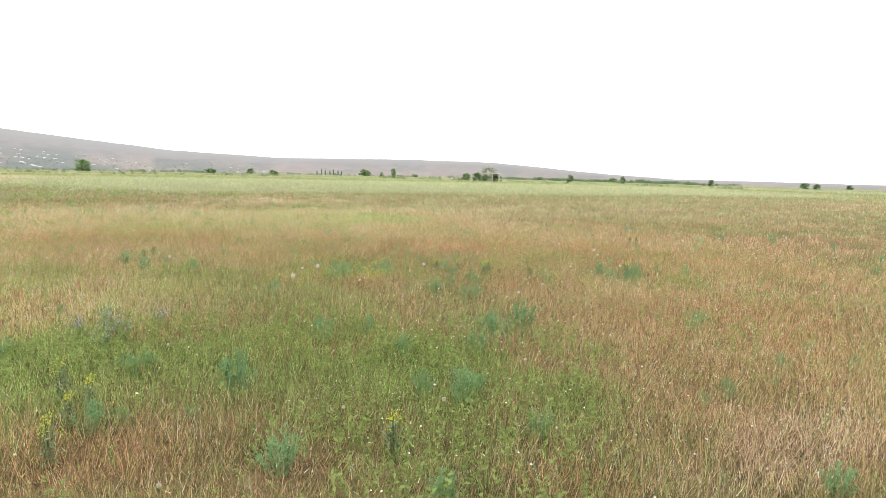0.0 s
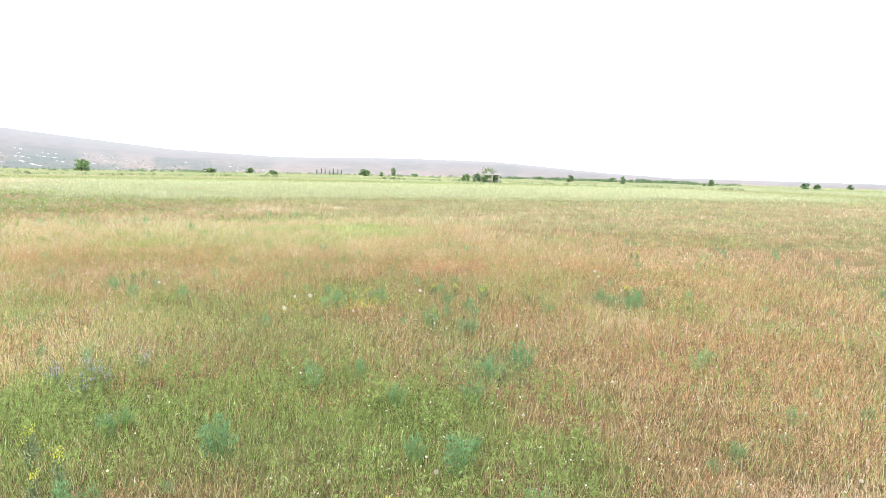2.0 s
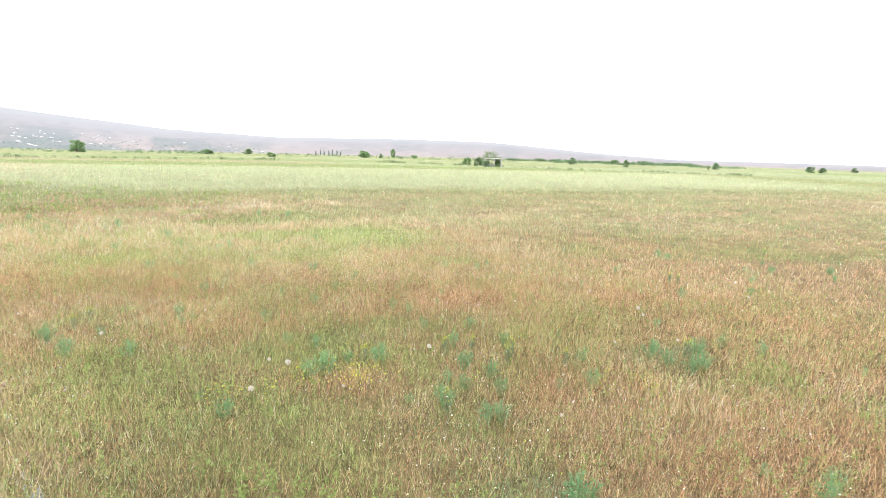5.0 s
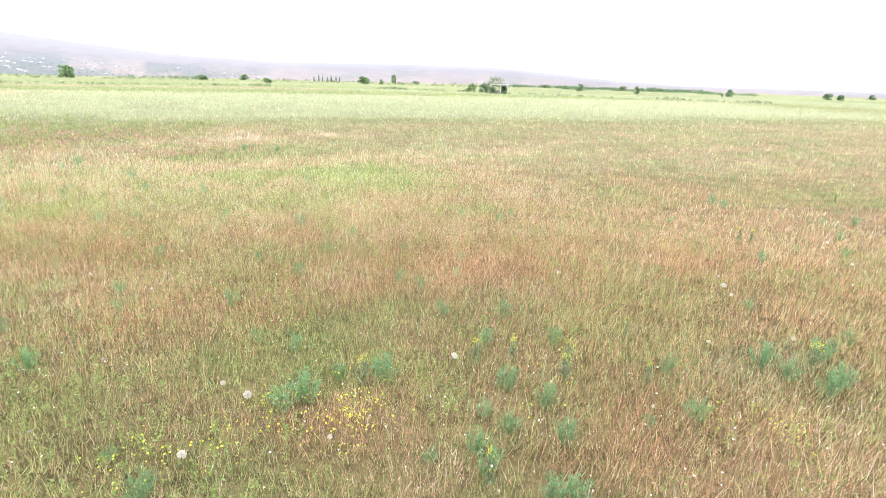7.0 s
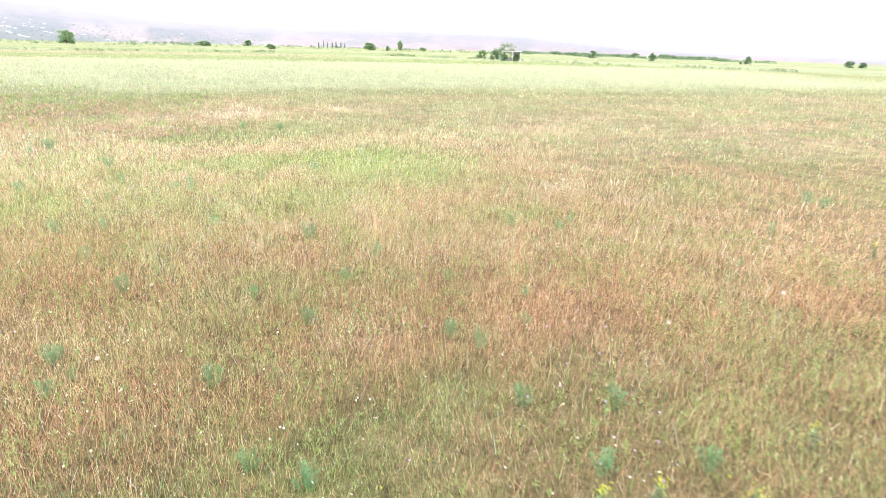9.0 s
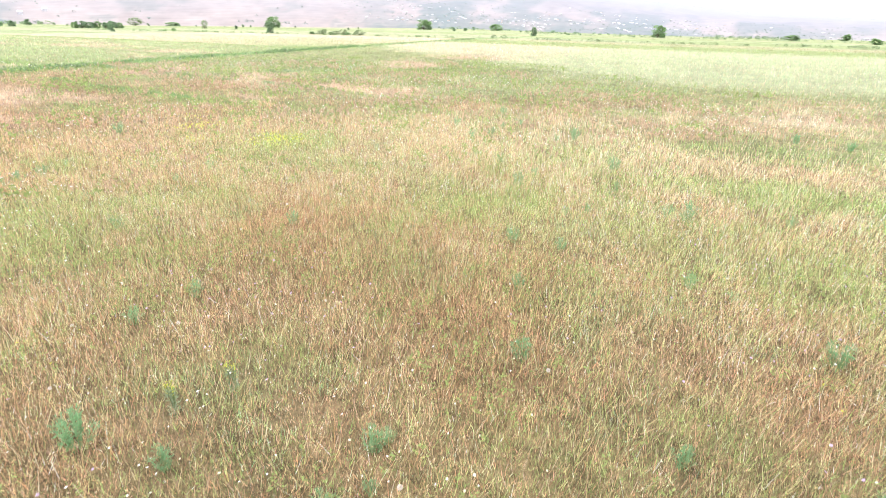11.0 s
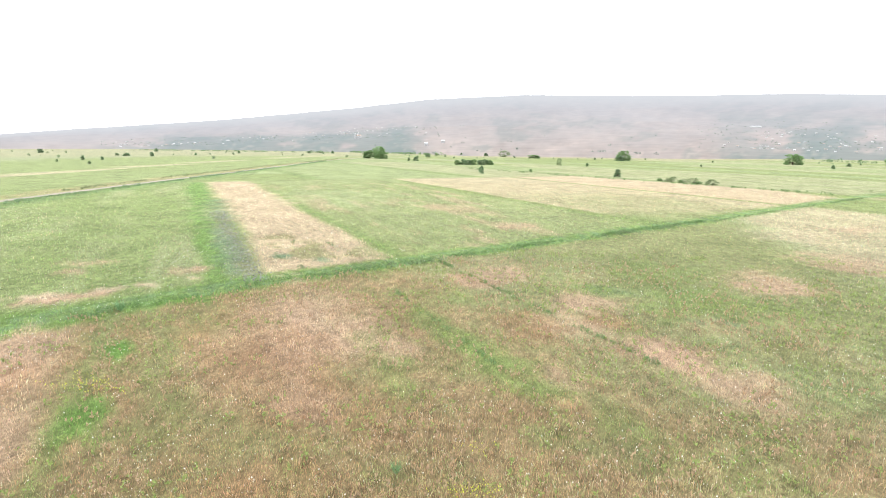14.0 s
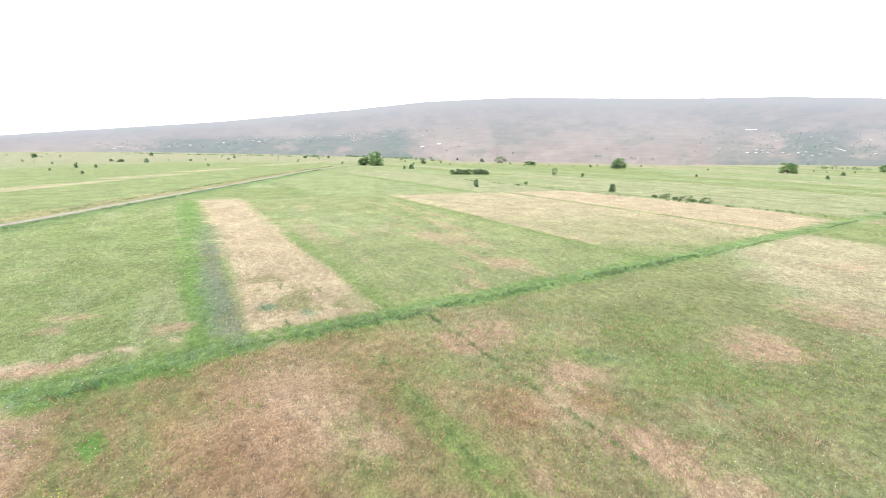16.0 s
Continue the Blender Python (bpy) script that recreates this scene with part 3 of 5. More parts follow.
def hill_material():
    """Dry grazed slopes, with aerial haze put in as emission that grows with distance."""
    m, nodes, links, out = material("hazed_hill_pasture")
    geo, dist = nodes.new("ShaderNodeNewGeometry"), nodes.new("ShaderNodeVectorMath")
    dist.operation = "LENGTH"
    haze_mix = nodes.new("ShaderNodeMapRange")
    haze_mix.inputs[1].default_value, haze_mix.inputs[2].default_value = 500, 4500
    haze_mix.inputs[3].default_value, haze_mix.inputs[4].default_value = 0.14, 0.86
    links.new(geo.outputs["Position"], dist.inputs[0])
    links.new(dist.outputs["Value"], haze_mix.inputs[0])
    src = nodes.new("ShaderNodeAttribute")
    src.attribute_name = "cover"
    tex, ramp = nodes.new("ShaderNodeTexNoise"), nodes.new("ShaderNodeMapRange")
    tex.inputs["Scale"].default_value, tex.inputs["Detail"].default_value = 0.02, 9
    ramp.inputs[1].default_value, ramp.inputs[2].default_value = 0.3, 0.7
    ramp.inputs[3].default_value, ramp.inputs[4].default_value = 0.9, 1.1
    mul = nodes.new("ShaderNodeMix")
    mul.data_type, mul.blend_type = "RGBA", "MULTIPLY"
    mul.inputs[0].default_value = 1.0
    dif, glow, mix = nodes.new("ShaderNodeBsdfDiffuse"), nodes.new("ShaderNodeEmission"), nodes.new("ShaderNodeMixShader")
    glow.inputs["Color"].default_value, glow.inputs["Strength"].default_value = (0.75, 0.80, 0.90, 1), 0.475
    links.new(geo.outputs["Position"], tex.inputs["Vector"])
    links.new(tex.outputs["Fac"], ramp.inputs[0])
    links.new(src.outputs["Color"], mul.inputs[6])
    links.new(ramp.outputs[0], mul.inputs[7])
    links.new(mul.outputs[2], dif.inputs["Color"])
    links.new(haze_mix.outputs[0], mix.inputs[0])
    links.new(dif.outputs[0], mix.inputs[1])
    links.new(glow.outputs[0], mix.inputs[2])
    # low cloud over the ridge, painted as near-white emission far out
    cloud, mist_glow, lost = nodes.new("ShaderNodeMapRange"), nodes.new("ShaderNodeEmission"), nodes.new("ShaderNodeMixShader")
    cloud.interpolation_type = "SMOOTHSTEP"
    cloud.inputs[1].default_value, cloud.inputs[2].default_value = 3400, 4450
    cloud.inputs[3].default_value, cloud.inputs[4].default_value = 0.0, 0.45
    mist_glow.inputs["Color"].default_value, mist_glow.inputs["Strength"].default_value = (0.93, 0.97, 1.0, 1), 0.5
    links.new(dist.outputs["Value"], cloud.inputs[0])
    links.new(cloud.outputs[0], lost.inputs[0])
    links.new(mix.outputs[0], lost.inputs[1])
    links.new(mist_glow.outputs[0], lost.inputs[2])
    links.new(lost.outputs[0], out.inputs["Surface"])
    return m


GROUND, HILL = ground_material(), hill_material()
BLADE = leafy("grass_blades", attribute="cover", through_leaf=0.4)
LEAF = leafy("tree_leaves", (0.20, 0.31, 0.14), 0.4, 0.45)
LEAF_DARK = leafy("shrub_leaves", (0.185, 0.275, 0.155), 0.4, 0.45)
LEAF_PALE = leafy("willow_leaves", (0.21, 0.27, 0.15), 0.35, 0.45)
STEM = leafy("plant_stems", (0.14, 0.19, 0.08), 0.2)
SPURGE = leafy("spurge_leaves", (0.215, 0.37, 0.185), 0.35, 0.5)
SPURGE_PALE = leafy("weed_leaves", (0.24, 0.30, 0.18), 0.3)
YELLOW = leafy("yellow_petals", (0.64, 0.68, 0.08), 0.2)
LIMEY = leafy("greenish_yellow_petals", (0.62, 0.64, 0.09), 0.2)
HERB = leafy("herb_leaves", (0.252, 0.325, 0.115), 0.45, 0.45)
WHITE = leafy("white_petals", (0.80, 0.79, 0.74), 0.12)
CREAM = leafy("cream_petals", (0.75, 0.70, 0.50), 0.15)
THISTLE = leafy("thistle_heads", (0.27, 0.27, 0.26), 0.25)
MAUVE = leafy("mauve_petals", (0.52, 0.40, 0.55), 0.2)
VIOLET = leafy("violet_petals", (0.44, 0.46, 0.56), 0.25)
FLUFF = leafy("seed_fluff", (0.66, 0.63, 0.57), 0.08, 0.5)
# leaf green paled and greyed: haze over distant trees, put into their colour
LEAF_FAR = leafy("hazed_far_foliage", (0.25, 0.30, 0.265), 0.25, 0.4)
BARK = plain("bark", (0.10, 0.08, 0.06), 0.95, 6, 0.4, 0.6)
CONCRETE = plain("weathered_concrete", (0.42, 0.41, 0.38), 0.9, 1.5, 0.25, 0.3)
LIME = plain("limewashed_wall", (0.44, 0.44, 0.44), 0.9, 0.4, 0.12)
SHEET = plain("zinc_sheet_roof", (0.50, 0.52, 0.54), 0.6, 0.3, 0.2, 0.0, 0.0)
TILE = plain("faded_tile_roof", (0.36, 0.29, 0.25), 0.85, 0.3, 0.25)
DIRT = plain("dirt_and_gravel", (0.27, 0.235, 0.195), 0.95, 0.5, 0.3, 0.5)
ASH_WOOD = plain("grey_timber", (0.22, 0.19, 0.16), 0.9, 4, 0.3, 0.4)


# ---- ground and hills ----
def grown(dense_low, dense_high, pitch, low, high, rate=1.055):
    """Coordinates at an even pitch in the middle that spread out towards both ends."""
    mid = list(np.arange(dense_low, dense_high + pitch / 2, pitch))
    for end, sign in ((low, -1), (high, 1)):
        p, s, more = (mid[0] if sign < 0 else mid[-1]), pitch, []
        while sign * (end - p) > 0:
            s *= rate
            p += sign * s
            more.append(p)
        mid = more[::-1] + mid if sign < 0 else mid + more
    return np.array(mid)


def mesh_from(name, co, faces, mat, cover=None):
    """faces: an array of whole numbers, one row a face."""
    me = bpy.data.meshes.new(name)
    n, k = faces.shape
    me.vertices.add(len(co))
    me.vertices.foreach_set("co", np.ascontiguousarray(co, np.float32).ravel())
    me.loops.add(n * k)
    me.loops.foreach_set("vertex_index", np.ascontiguousarray(faces, np.int32).ravel())
    me.polygons.add(n)
    me.polygons.foreach_set("loop_start", np.arange(0, n * k, k, dtype=np.int32))
    me.update(calc_edges=True)
    if cover is not None:
        layer = me.attributes.new("cover", "FLOAT_COLOR", "POINT")
        layer.data.foreach_set("color", np.concatenate([cover, np.ones((len(cover), 1))], 1).astype(np.float32).ravel())
    me.materials.append(mat)
    return me


def sheet_faces(nx, ny):
    i = (np.arange(ny - 1)[:, None] * nx + np.arange(nx - 1)[None]).ravel()
    return np.stack([i, i + 1, i + nx + 1, i + nx], 1)


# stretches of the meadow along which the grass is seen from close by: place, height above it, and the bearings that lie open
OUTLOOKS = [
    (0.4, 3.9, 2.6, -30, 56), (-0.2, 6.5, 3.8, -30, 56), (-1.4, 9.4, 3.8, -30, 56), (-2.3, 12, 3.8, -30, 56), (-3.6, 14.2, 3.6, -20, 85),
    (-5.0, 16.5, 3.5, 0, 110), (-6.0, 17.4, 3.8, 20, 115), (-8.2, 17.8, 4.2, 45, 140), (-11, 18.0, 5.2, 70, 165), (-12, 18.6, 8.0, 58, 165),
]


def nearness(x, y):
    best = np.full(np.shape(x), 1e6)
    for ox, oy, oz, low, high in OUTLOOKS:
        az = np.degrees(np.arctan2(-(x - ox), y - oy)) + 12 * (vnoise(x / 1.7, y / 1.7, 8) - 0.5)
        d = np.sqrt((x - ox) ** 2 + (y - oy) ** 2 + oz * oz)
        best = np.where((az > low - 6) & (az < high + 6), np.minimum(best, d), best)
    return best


gx, gy = grown(-70, 20, 0.8, -4700, 4700, 1.075), grown(-15, 70, 0.8, -4700, 4700, 1.075)
# closer spacing over the strip fields beyond the lane
gx = np.sort(np.r_[gx[(gx < -425) | (gx > -70)], np.arange(-70, -200, -2.0), np.arange(-200, -425, -3.2)])
gy = np.sort(np.r_[gy[(gy < -130) | (gy > 215) | ((gy > -15) & (gy < 70))], np.arange(-15, -130, -3.0), np.arange(70, 215, 2.6)])
X, Y = [a.ravel() for a in np.meshgrid(gx, gy)]
# soil and litter brown near OUTLOOKS, kept dark for the shade between stems
shaded_soil = 0.62 * step(26, 9, nearness(X, Y))[:, None]
# the turf colour itself is lightened from 40 to 110 m away
ground_cover = shares(X, Y) @ PALETTE * (0.71 + 0.1 * step(40, 110, nearness(X, Y)))[:, None] * (1 - shaded_soil) + np.array([(0.120, 0.083, 0.042)]) * shaded_soil
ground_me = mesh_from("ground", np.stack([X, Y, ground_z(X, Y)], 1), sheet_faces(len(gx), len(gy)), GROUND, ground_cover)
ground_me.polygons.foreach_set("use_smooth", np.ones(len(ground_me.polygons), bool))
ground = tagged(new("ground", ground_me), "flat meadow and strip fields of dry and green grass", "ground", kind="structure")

az_line, r_line = np.arange(-32, 166.1, 0.25), 1 - (1 - np.linspace(0, 1, 64)) ** 0.8
AZ, RR = [a.ravel() for a in np.meshgrid(az_line, r_line)]
foot_r = np.interp(AZ, FOOT_AZ, FOOT_R)
UU = RR
RR = foot_r + RR * (RIM - foot_r)
hill_co = np.stack([HUB[0] - RR * np.sin(np.radians(AZ)), HUB[1] + RR * np.cos(np.radians(AZ)), hill_z(AZ, RR)], 1)
EL = np.degrees(np.arctan2(hill_co[:, 2], RR))
h1, h2, h3 = fbm(AZ / 3.4, EL / 1.1, 101, 4), fbm(AZ / 1.1 + EL, EL / 0.4, 103, 3), fbm(AZ / 6, EL / 1.6, 105, 3)
h5 = fbm(AZ / 0.7 - 0.6 * EL, EL / 0.3, 109, 3)
pasture = np.array([(0.252, 0.214, 0.192)]) * (0.72 + 0.35 * h3[:, None] + 0.34 * h5[:, None]) + np.array([(0.02, 0.0, -0.01)]) * (h2[:, None] - 0.5)
scrub, pale = np.array([(0.105, 0.14, 0.125)]), np.array([(0.40, 0.33, 0.285)])
town_side = step(27, 37, AZ) * step(75, 66, AZ) * step(0.75, 0.5, UU + 0.25 * (h1 - 0.5)) + step(97, 102, AZ) * step(130, 124, AZ) * step(0.5, 0.3, UU)
green = np.clip(step(0.52, 0.64, h1 * 0.6 + h2 * 0.4) * 0.42 + 0.7 * town_side * step(0.32, 0.5, h1), 0, 0.9)[:, None]
h4 = fbm(AZ / 0.4, EL / 0.2, 107, 2)
bare = (step(0.60, 0.70, 0.5 * h2 + 0.5 * h4) * (0.3 + 0.15 * step(0.3, 0.1, UU)))[:, None]
hill_cover = pasture * (1 - green) + scrub * green
hill_cover = hill_cover * (1 - 0.6 * bare) + pale * 0.6 * bare
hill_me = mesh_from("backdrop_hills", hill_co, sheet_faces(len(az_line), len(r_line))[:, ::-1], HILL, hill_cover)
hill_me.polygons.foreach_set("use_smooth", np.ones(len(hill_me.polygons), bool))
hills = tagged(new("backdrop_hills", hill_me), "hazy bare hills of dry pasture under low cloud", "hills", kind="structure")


# ---- dirt track ----
def ribbon(name, line, half, lift, mat):
    """A strip of ground along a broken line, with uneven edges."""
    mids = []
    for (ax, ay), (bx, by) in zip(line[:-1], line[1:]):
        n = max(2, int(math.hypot(bx - ax, by - ay) / 3))
        mids += [(ax + (bx - ax) * k / n, ay + (by - ay) * k / n) for k in range(n)]
    mids = np.array(mids)
    way = np.gradient(mids, axis=0)
    way /= np.linalg.norm(way, axis=1, keepdims=True)
    side = np.stack([-way[:, 1], way[:, 0]], 1)
    cols = []
    for k in np.linspace(-1, 1, 5):
        wob = 0.5 * (fbm(mids[:, 0] / 4 + 7 * k, mids[:, 1] / 4, 61) - 0.5)
        p = mids + side * (k * half + wob)[:, None]
        cols.append(np.stack([p[:, 0], p[:, 1], ground_z(p[:, 0], p[:, 1]) + lift * (1 - 0.6 * k * k)], 1))
    co = np.stack(cols, 1).reshape(-1, 3)
    return mesh_from(name, co, sheet_faces(5, len(mids)), mat)


tagged(new("dirt_road", ribbon("dirt_road", TRACK, 1.0, 0.06, DIRT)), "pale gravel farm track between weedy verges", "road", kind="structure")


# ---- leaves: kite-shaped blades in one mesh ----
def unit(a):
    return a / np.maximum(np.linalg.norm(a, axis=1, keepdims=True), 1e-6)


def kites(name, base, way, length, width, belly, mat, droop=0.0, cover=None, rng=RNG):
    """One kite-shaped leaf from each base along its way: widest at the share 'belly' of its length, its tip sinking by 'droop'."""
    n = len(base)
    way = unit(way)
    side = unit(np.cross(way, unit(rng.normal(size=(n, 3)))))
    length, width, belly = [np.broadcast_to(np.asarray(a, float), n)[:, None] for a in (length, width, belly)]
    mid = base + way * length * belly
    tip = base + way * length
    tip[:, 2] -= (np.broadcast_to(np.asarray(droop, float), n)[:, None] * length)[:, 0]
    co = np.stack([base, mid + side * width / 2, tip, mid - side * width / 2], 1).reshape(-1, 3)
    return mesh_from(name, co, np.arange(4 * n).reshape(-1, 4), mat, None if cover is None else np.repeat(cover, 4, 0))


def rod(bm, a, b, ra, rb, sides=6):
    """A tapered round rod from a to b."""
    a, b = Vector(a), Vector(b)
    turn = (b - a).to_track_quat("Z", "Y").to_matrix().to_4x4()
    bmesh.ops.create_cone(bm, cap_ends=True, segments=sides, radius1=ra, radius2=rb, depth=(b - a).length, matrix=Matrix.Translation((a + b) / 2) @ turn)


def box(bm, low, high, bevel=0.0):
    low, high = Vector(low), Vector(high)
    made = bmesh.ops.create_cube(bm, size=1, matrix=Matrix.Translation((low + high) / 2) @ Matrix.Diagonal((*(high - low), 1)))
    if bevel:
        edges = list({e for v in made["verts"] for e in v.link_edges})
        bmesh.ops.bevel(bm, geom=edges, offset=bevel, segments=1, affect="EDGES")


# ---- trees and shrubs ----
KINDS = {
    "round": ("tree", "broad leafy tree with a rounded uneven crown", LEAF, 46, 0.03, 56, 0.062),
    "dark": ("shrub", "dense dark green shrub standing in the fields", LEAF_DARK, 26, 0.02, 46, 0.10),
    "shrub": ("shrub", "low spreading green bush at a field edge", LEAF, 26, 0.02, 44, 0.10),
    "willow": ("tree", "airy pale grey-green tree with thin foliage", LEAF_PALE, 30, 0.08, 34, 0.06),
    "bush": ("shrub", "small dark bush on the far pasture", LEAF_DARK, 14, 0.05, 26, 0.11),
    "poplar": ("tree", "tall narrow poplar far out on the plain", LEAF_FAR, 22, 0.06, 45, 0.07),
}
FIRST = {}


def build_tree(kind, shape, x, y, wide, high):
    name, label, mat, clumps, clear, leaves, size = KINDS[kind]
    rng = np.random.default_rng(sum(map(ord, kind)) + 31 * shape)
    top = tagged(new(name), label, name)
    top.matrix_basis = Matrix.LocRotScale((x, y, float(ground_z(x, y)) - 0.02 * high), None, (wide, wide, high))
    centres, sizes = [], []
    belly = {"willow": 0.5, "poplar": 0.4, "round": 0.4}.get(kind, 0.3)
    for k in range(clumps):
        h = clear + (0.90 - clear) * (k + rng.random()) / clumps
        reach = 0.40 * math.sqrt(max(0.04, 1 - ((h - belly) / (0.95 - belly if h > belly else belly + 0.25)) ** 2))
        turn, out = rng.uniform(0, 2 * math.pi), math.sqrt(rng.uniform(0.25, 1.0))
        reach *= out * (1 + 0.2 * math.sin(2 * turn + shape) + 0.12 * math.sin(5 * turn + 2 * shape)) * (0.5 if kind == "poplar" else 1.0)
        centres.append(np.array([reach * math.cos(turn), reach * math.sin(turn), h]))
        sizes.append(rng.uniform(0.09, 0.17))
    bm = bmesh.new()
    rod(bm, (0, 0, -0.02), (0.01, 0.0, 0.45), 0.035, 0.022, 8)
    part("trunk", bm, BARK, top)
    bm = bmesh.new()
    for c in centres[:9]:
        rod(bm, (0.005, 0, rng.uniform(0.12, 0.42)), c, 0.014, 0.004, 5)
    part("limb", bm, BARK, top)
    base, way = [], []
    for c, s in zip(centres, sizes):
        d = unit(rng.normal(size=(leaves, 3)))
        base.append(c + d * s * rng.uniform(0.1, 1.05, (leaves, 1)) * (1, 1, 0.85))
        way.append(d + rng.normal(size=(leaves, 3)) * 0.7 + (0, 0, 0.2))
    base, way = np.concatenate(base), np.concatenate(way)
    base[:, 2] = np.clip(base[:, 2], 0.01, 1)
    me = kites("crown", base, way, rng.uniform(0.6, 1.3, len(base)) * size, size * 0.75, 0.45, mat, 0.1, rng=rng)
    crown = new("crown", me)
    crown.parent = top
    return top


def tree(kind, x, y, wide, high, turn=None):
    turn = (x * 37 + y * 17) % 360 if turn is None else turn
    shape = int(abs(x * 3 + y)) % 3
    if (kind, shape) not in FIRST:
        FIRST[kind, shape] = (build_tree(kind, shape, x, y, wide, high), wide, high)
        return FIRST[kind, shape][0]
    ob, w0, h0 = FIRST[kind, shape]
    return copy_thing(ob, Matrix.LocRotScale((x, y, float(ground_z(x, y)) - 0.02 * high), Euler((0, 0, radians(turn))), (wide / w0, wide / w0, high / h0)))


tree("round", -292, 297, 9.6, 7.6)
tree("shrub", -330, 545, 8.8, 5.7)
tree("shrub", -147, 266, 5.2, 2.3)
tree("shrub", -141, 377, 10.0, 4.6)
tree("shrub", -126, 369, 3.0, 3.0)
tree("round", -185, 578, 5.9, 8.8)
tree("shrub", -165, 588, 9.4, 3.0)
tree("willow", -27.6, 186.4, 5.8, 4.6)
tree("shrub", -33, 180, 3.4, 2.3)
tree("dark", -27, 164, 2.8, 2.3)
tree("shrub", -20.4, 155.0, 2.2, 1.7)
tree("dark", -22.9, 153.2, 2.0, 1.6)
tree("dark", -3, 310, 4.1, 3.5)
tree("dark", 19, 257, 2.7, 3.2)
tree("shrub", 33, 560, 9.9, 3.9)
tree("dark", 60, 287, 3.6, 3.1)
tree("dark", 108, 315, 4.6, 2.9)
tree("dark", 114, 317, 4.2, 2.5)
tree("dark", 189, 466, 4.4, 3.4)
tree("dark", 54, 272, 1.1, 1.1)
tree("dark", -207, 150, 2.9, 3.3)
tree("round", -500, 302, 14.0, 6.0)
tree("shrub", -270, 391, 10.0, 3.5)
tree("shrub", -426, -83, 12.0, 5.6)
tree("shrub", -433, -94, 12.0, 6.0)
tree("round", -438, -88, 9.0, 8.0)
tree("round", -700, -154, 15.2, 9.6)
tree("round", -407, 189, 12.3, 7.2)
tree("round", -454, 93, 11.9, 7.9)
tree("dark", -445, 88, 7.9, 4.4)
tree("willow", -308, 37, 3.8, 4.1)
tree("dark", -207, 5, 2.3, 2.7)
tree("dark", -196, 48, 2.2, 2.6)
tree("dark", -500, -61, 4.4, 4.0)
tree("dark", -372, -48, 3.6, 2.9)
tree("dark", -370, -52, 2.1, 2.1)
tree("willow", -560, 2, 14.0, 6.6)
tree("shrub", -520, 28, 12.0, 3.0)
tree("dark", -600, -18, 4.7, 3.6)
tree("dark", -640, -47, 3.1, 3.1)
tree("dark", -301, 50, 1.7, 1.7)
tree("dark", -325, 110, 1.3, 1.3)
tree("dark", -325, 173, 2.1, 2.1)
tree("dark", -389, 213, 2.9, 2.1)
tree("dark", -436, -272, 3.5, 3.5)
tree("dark", -322, -238, 2.4, 2.0)
tree("dark", -325, -228, 2.0, 2.0)
tree("dark", -282, -220, 1.4, 1.4)
tree("dark", -254, -179, 1.5, 1.5)
tree("dark", -502, -274, 2.8, 2.2)
tree("dark", -700, -212, 4.3, 3.6)
tree("dark", -650, -308, 4.2, 3.0)
tree("dark", -690, -238, 4.3, 3.0)
tree("dark", -780, -500, 6.4, 4.6)
tree("dark", -586, -507, 6.9, 4.6)
tree("dark", -445, -300, 5.8, 2.6)
tree("dark", -459, -319, 3.3, 2.2)
tree("shrub", -230, 22, 1.7, 0.9)
tree("dark", -437, 150, 1.3, 1.3)
for k in range(7):
    tree("dark" if k % 3 else "shrub", -299.5 - 1.1 * k + 0.7 * (k % 2), -13.5 + 2.7 * k, 3.6 + 0.5 * (k % 3), 2.5 + 0.4 * (k % 2), 50 * k)
for k in range(9):
    tree("willow" if k % 3 else "shrub", -178 + 1.95 * k, 56.5 + 1.15 * k + 0.6 * (k % 2), 2.0 + 0.5 * (k % 3), 0.8 + 0.4 * ((k * 7) % 3), 70 * k)
for k in range(7):
    tree("poplar", -318 + 5.5 * k, 678 + 1.5 * (k % 2), 3.5, 6.0 + (k * 5) % 3, 40 * k)
# scattered bushes over the far pasture
for k in range(70):
    az, r = RNG.uniform(100, 150), RNG.uniform(420, 1150)
    s = RNG.uniform(1.2, 3.2)
    tree("bush", HUB[0] - r * math.sin(radians(az)), HUB[1] + r * math.cos(radians(az)), round(s, 1), round(s * RNG.uniform(0.6, 0.9), 1), 13 * k)
for k in range(26):
    az, r = RNG.uniform(52, 100), RNG.uniform(455, 540)
    s = RNG.uniform(1.2, 3.0)
    tree("bush", HUB[0] - r * math.sin(radians(az)), HUB[1] + r * math.cos(radians(az)), round(s, 1), round(s * RNG.uniform(0.6, 0.9), 1), 13 * k)


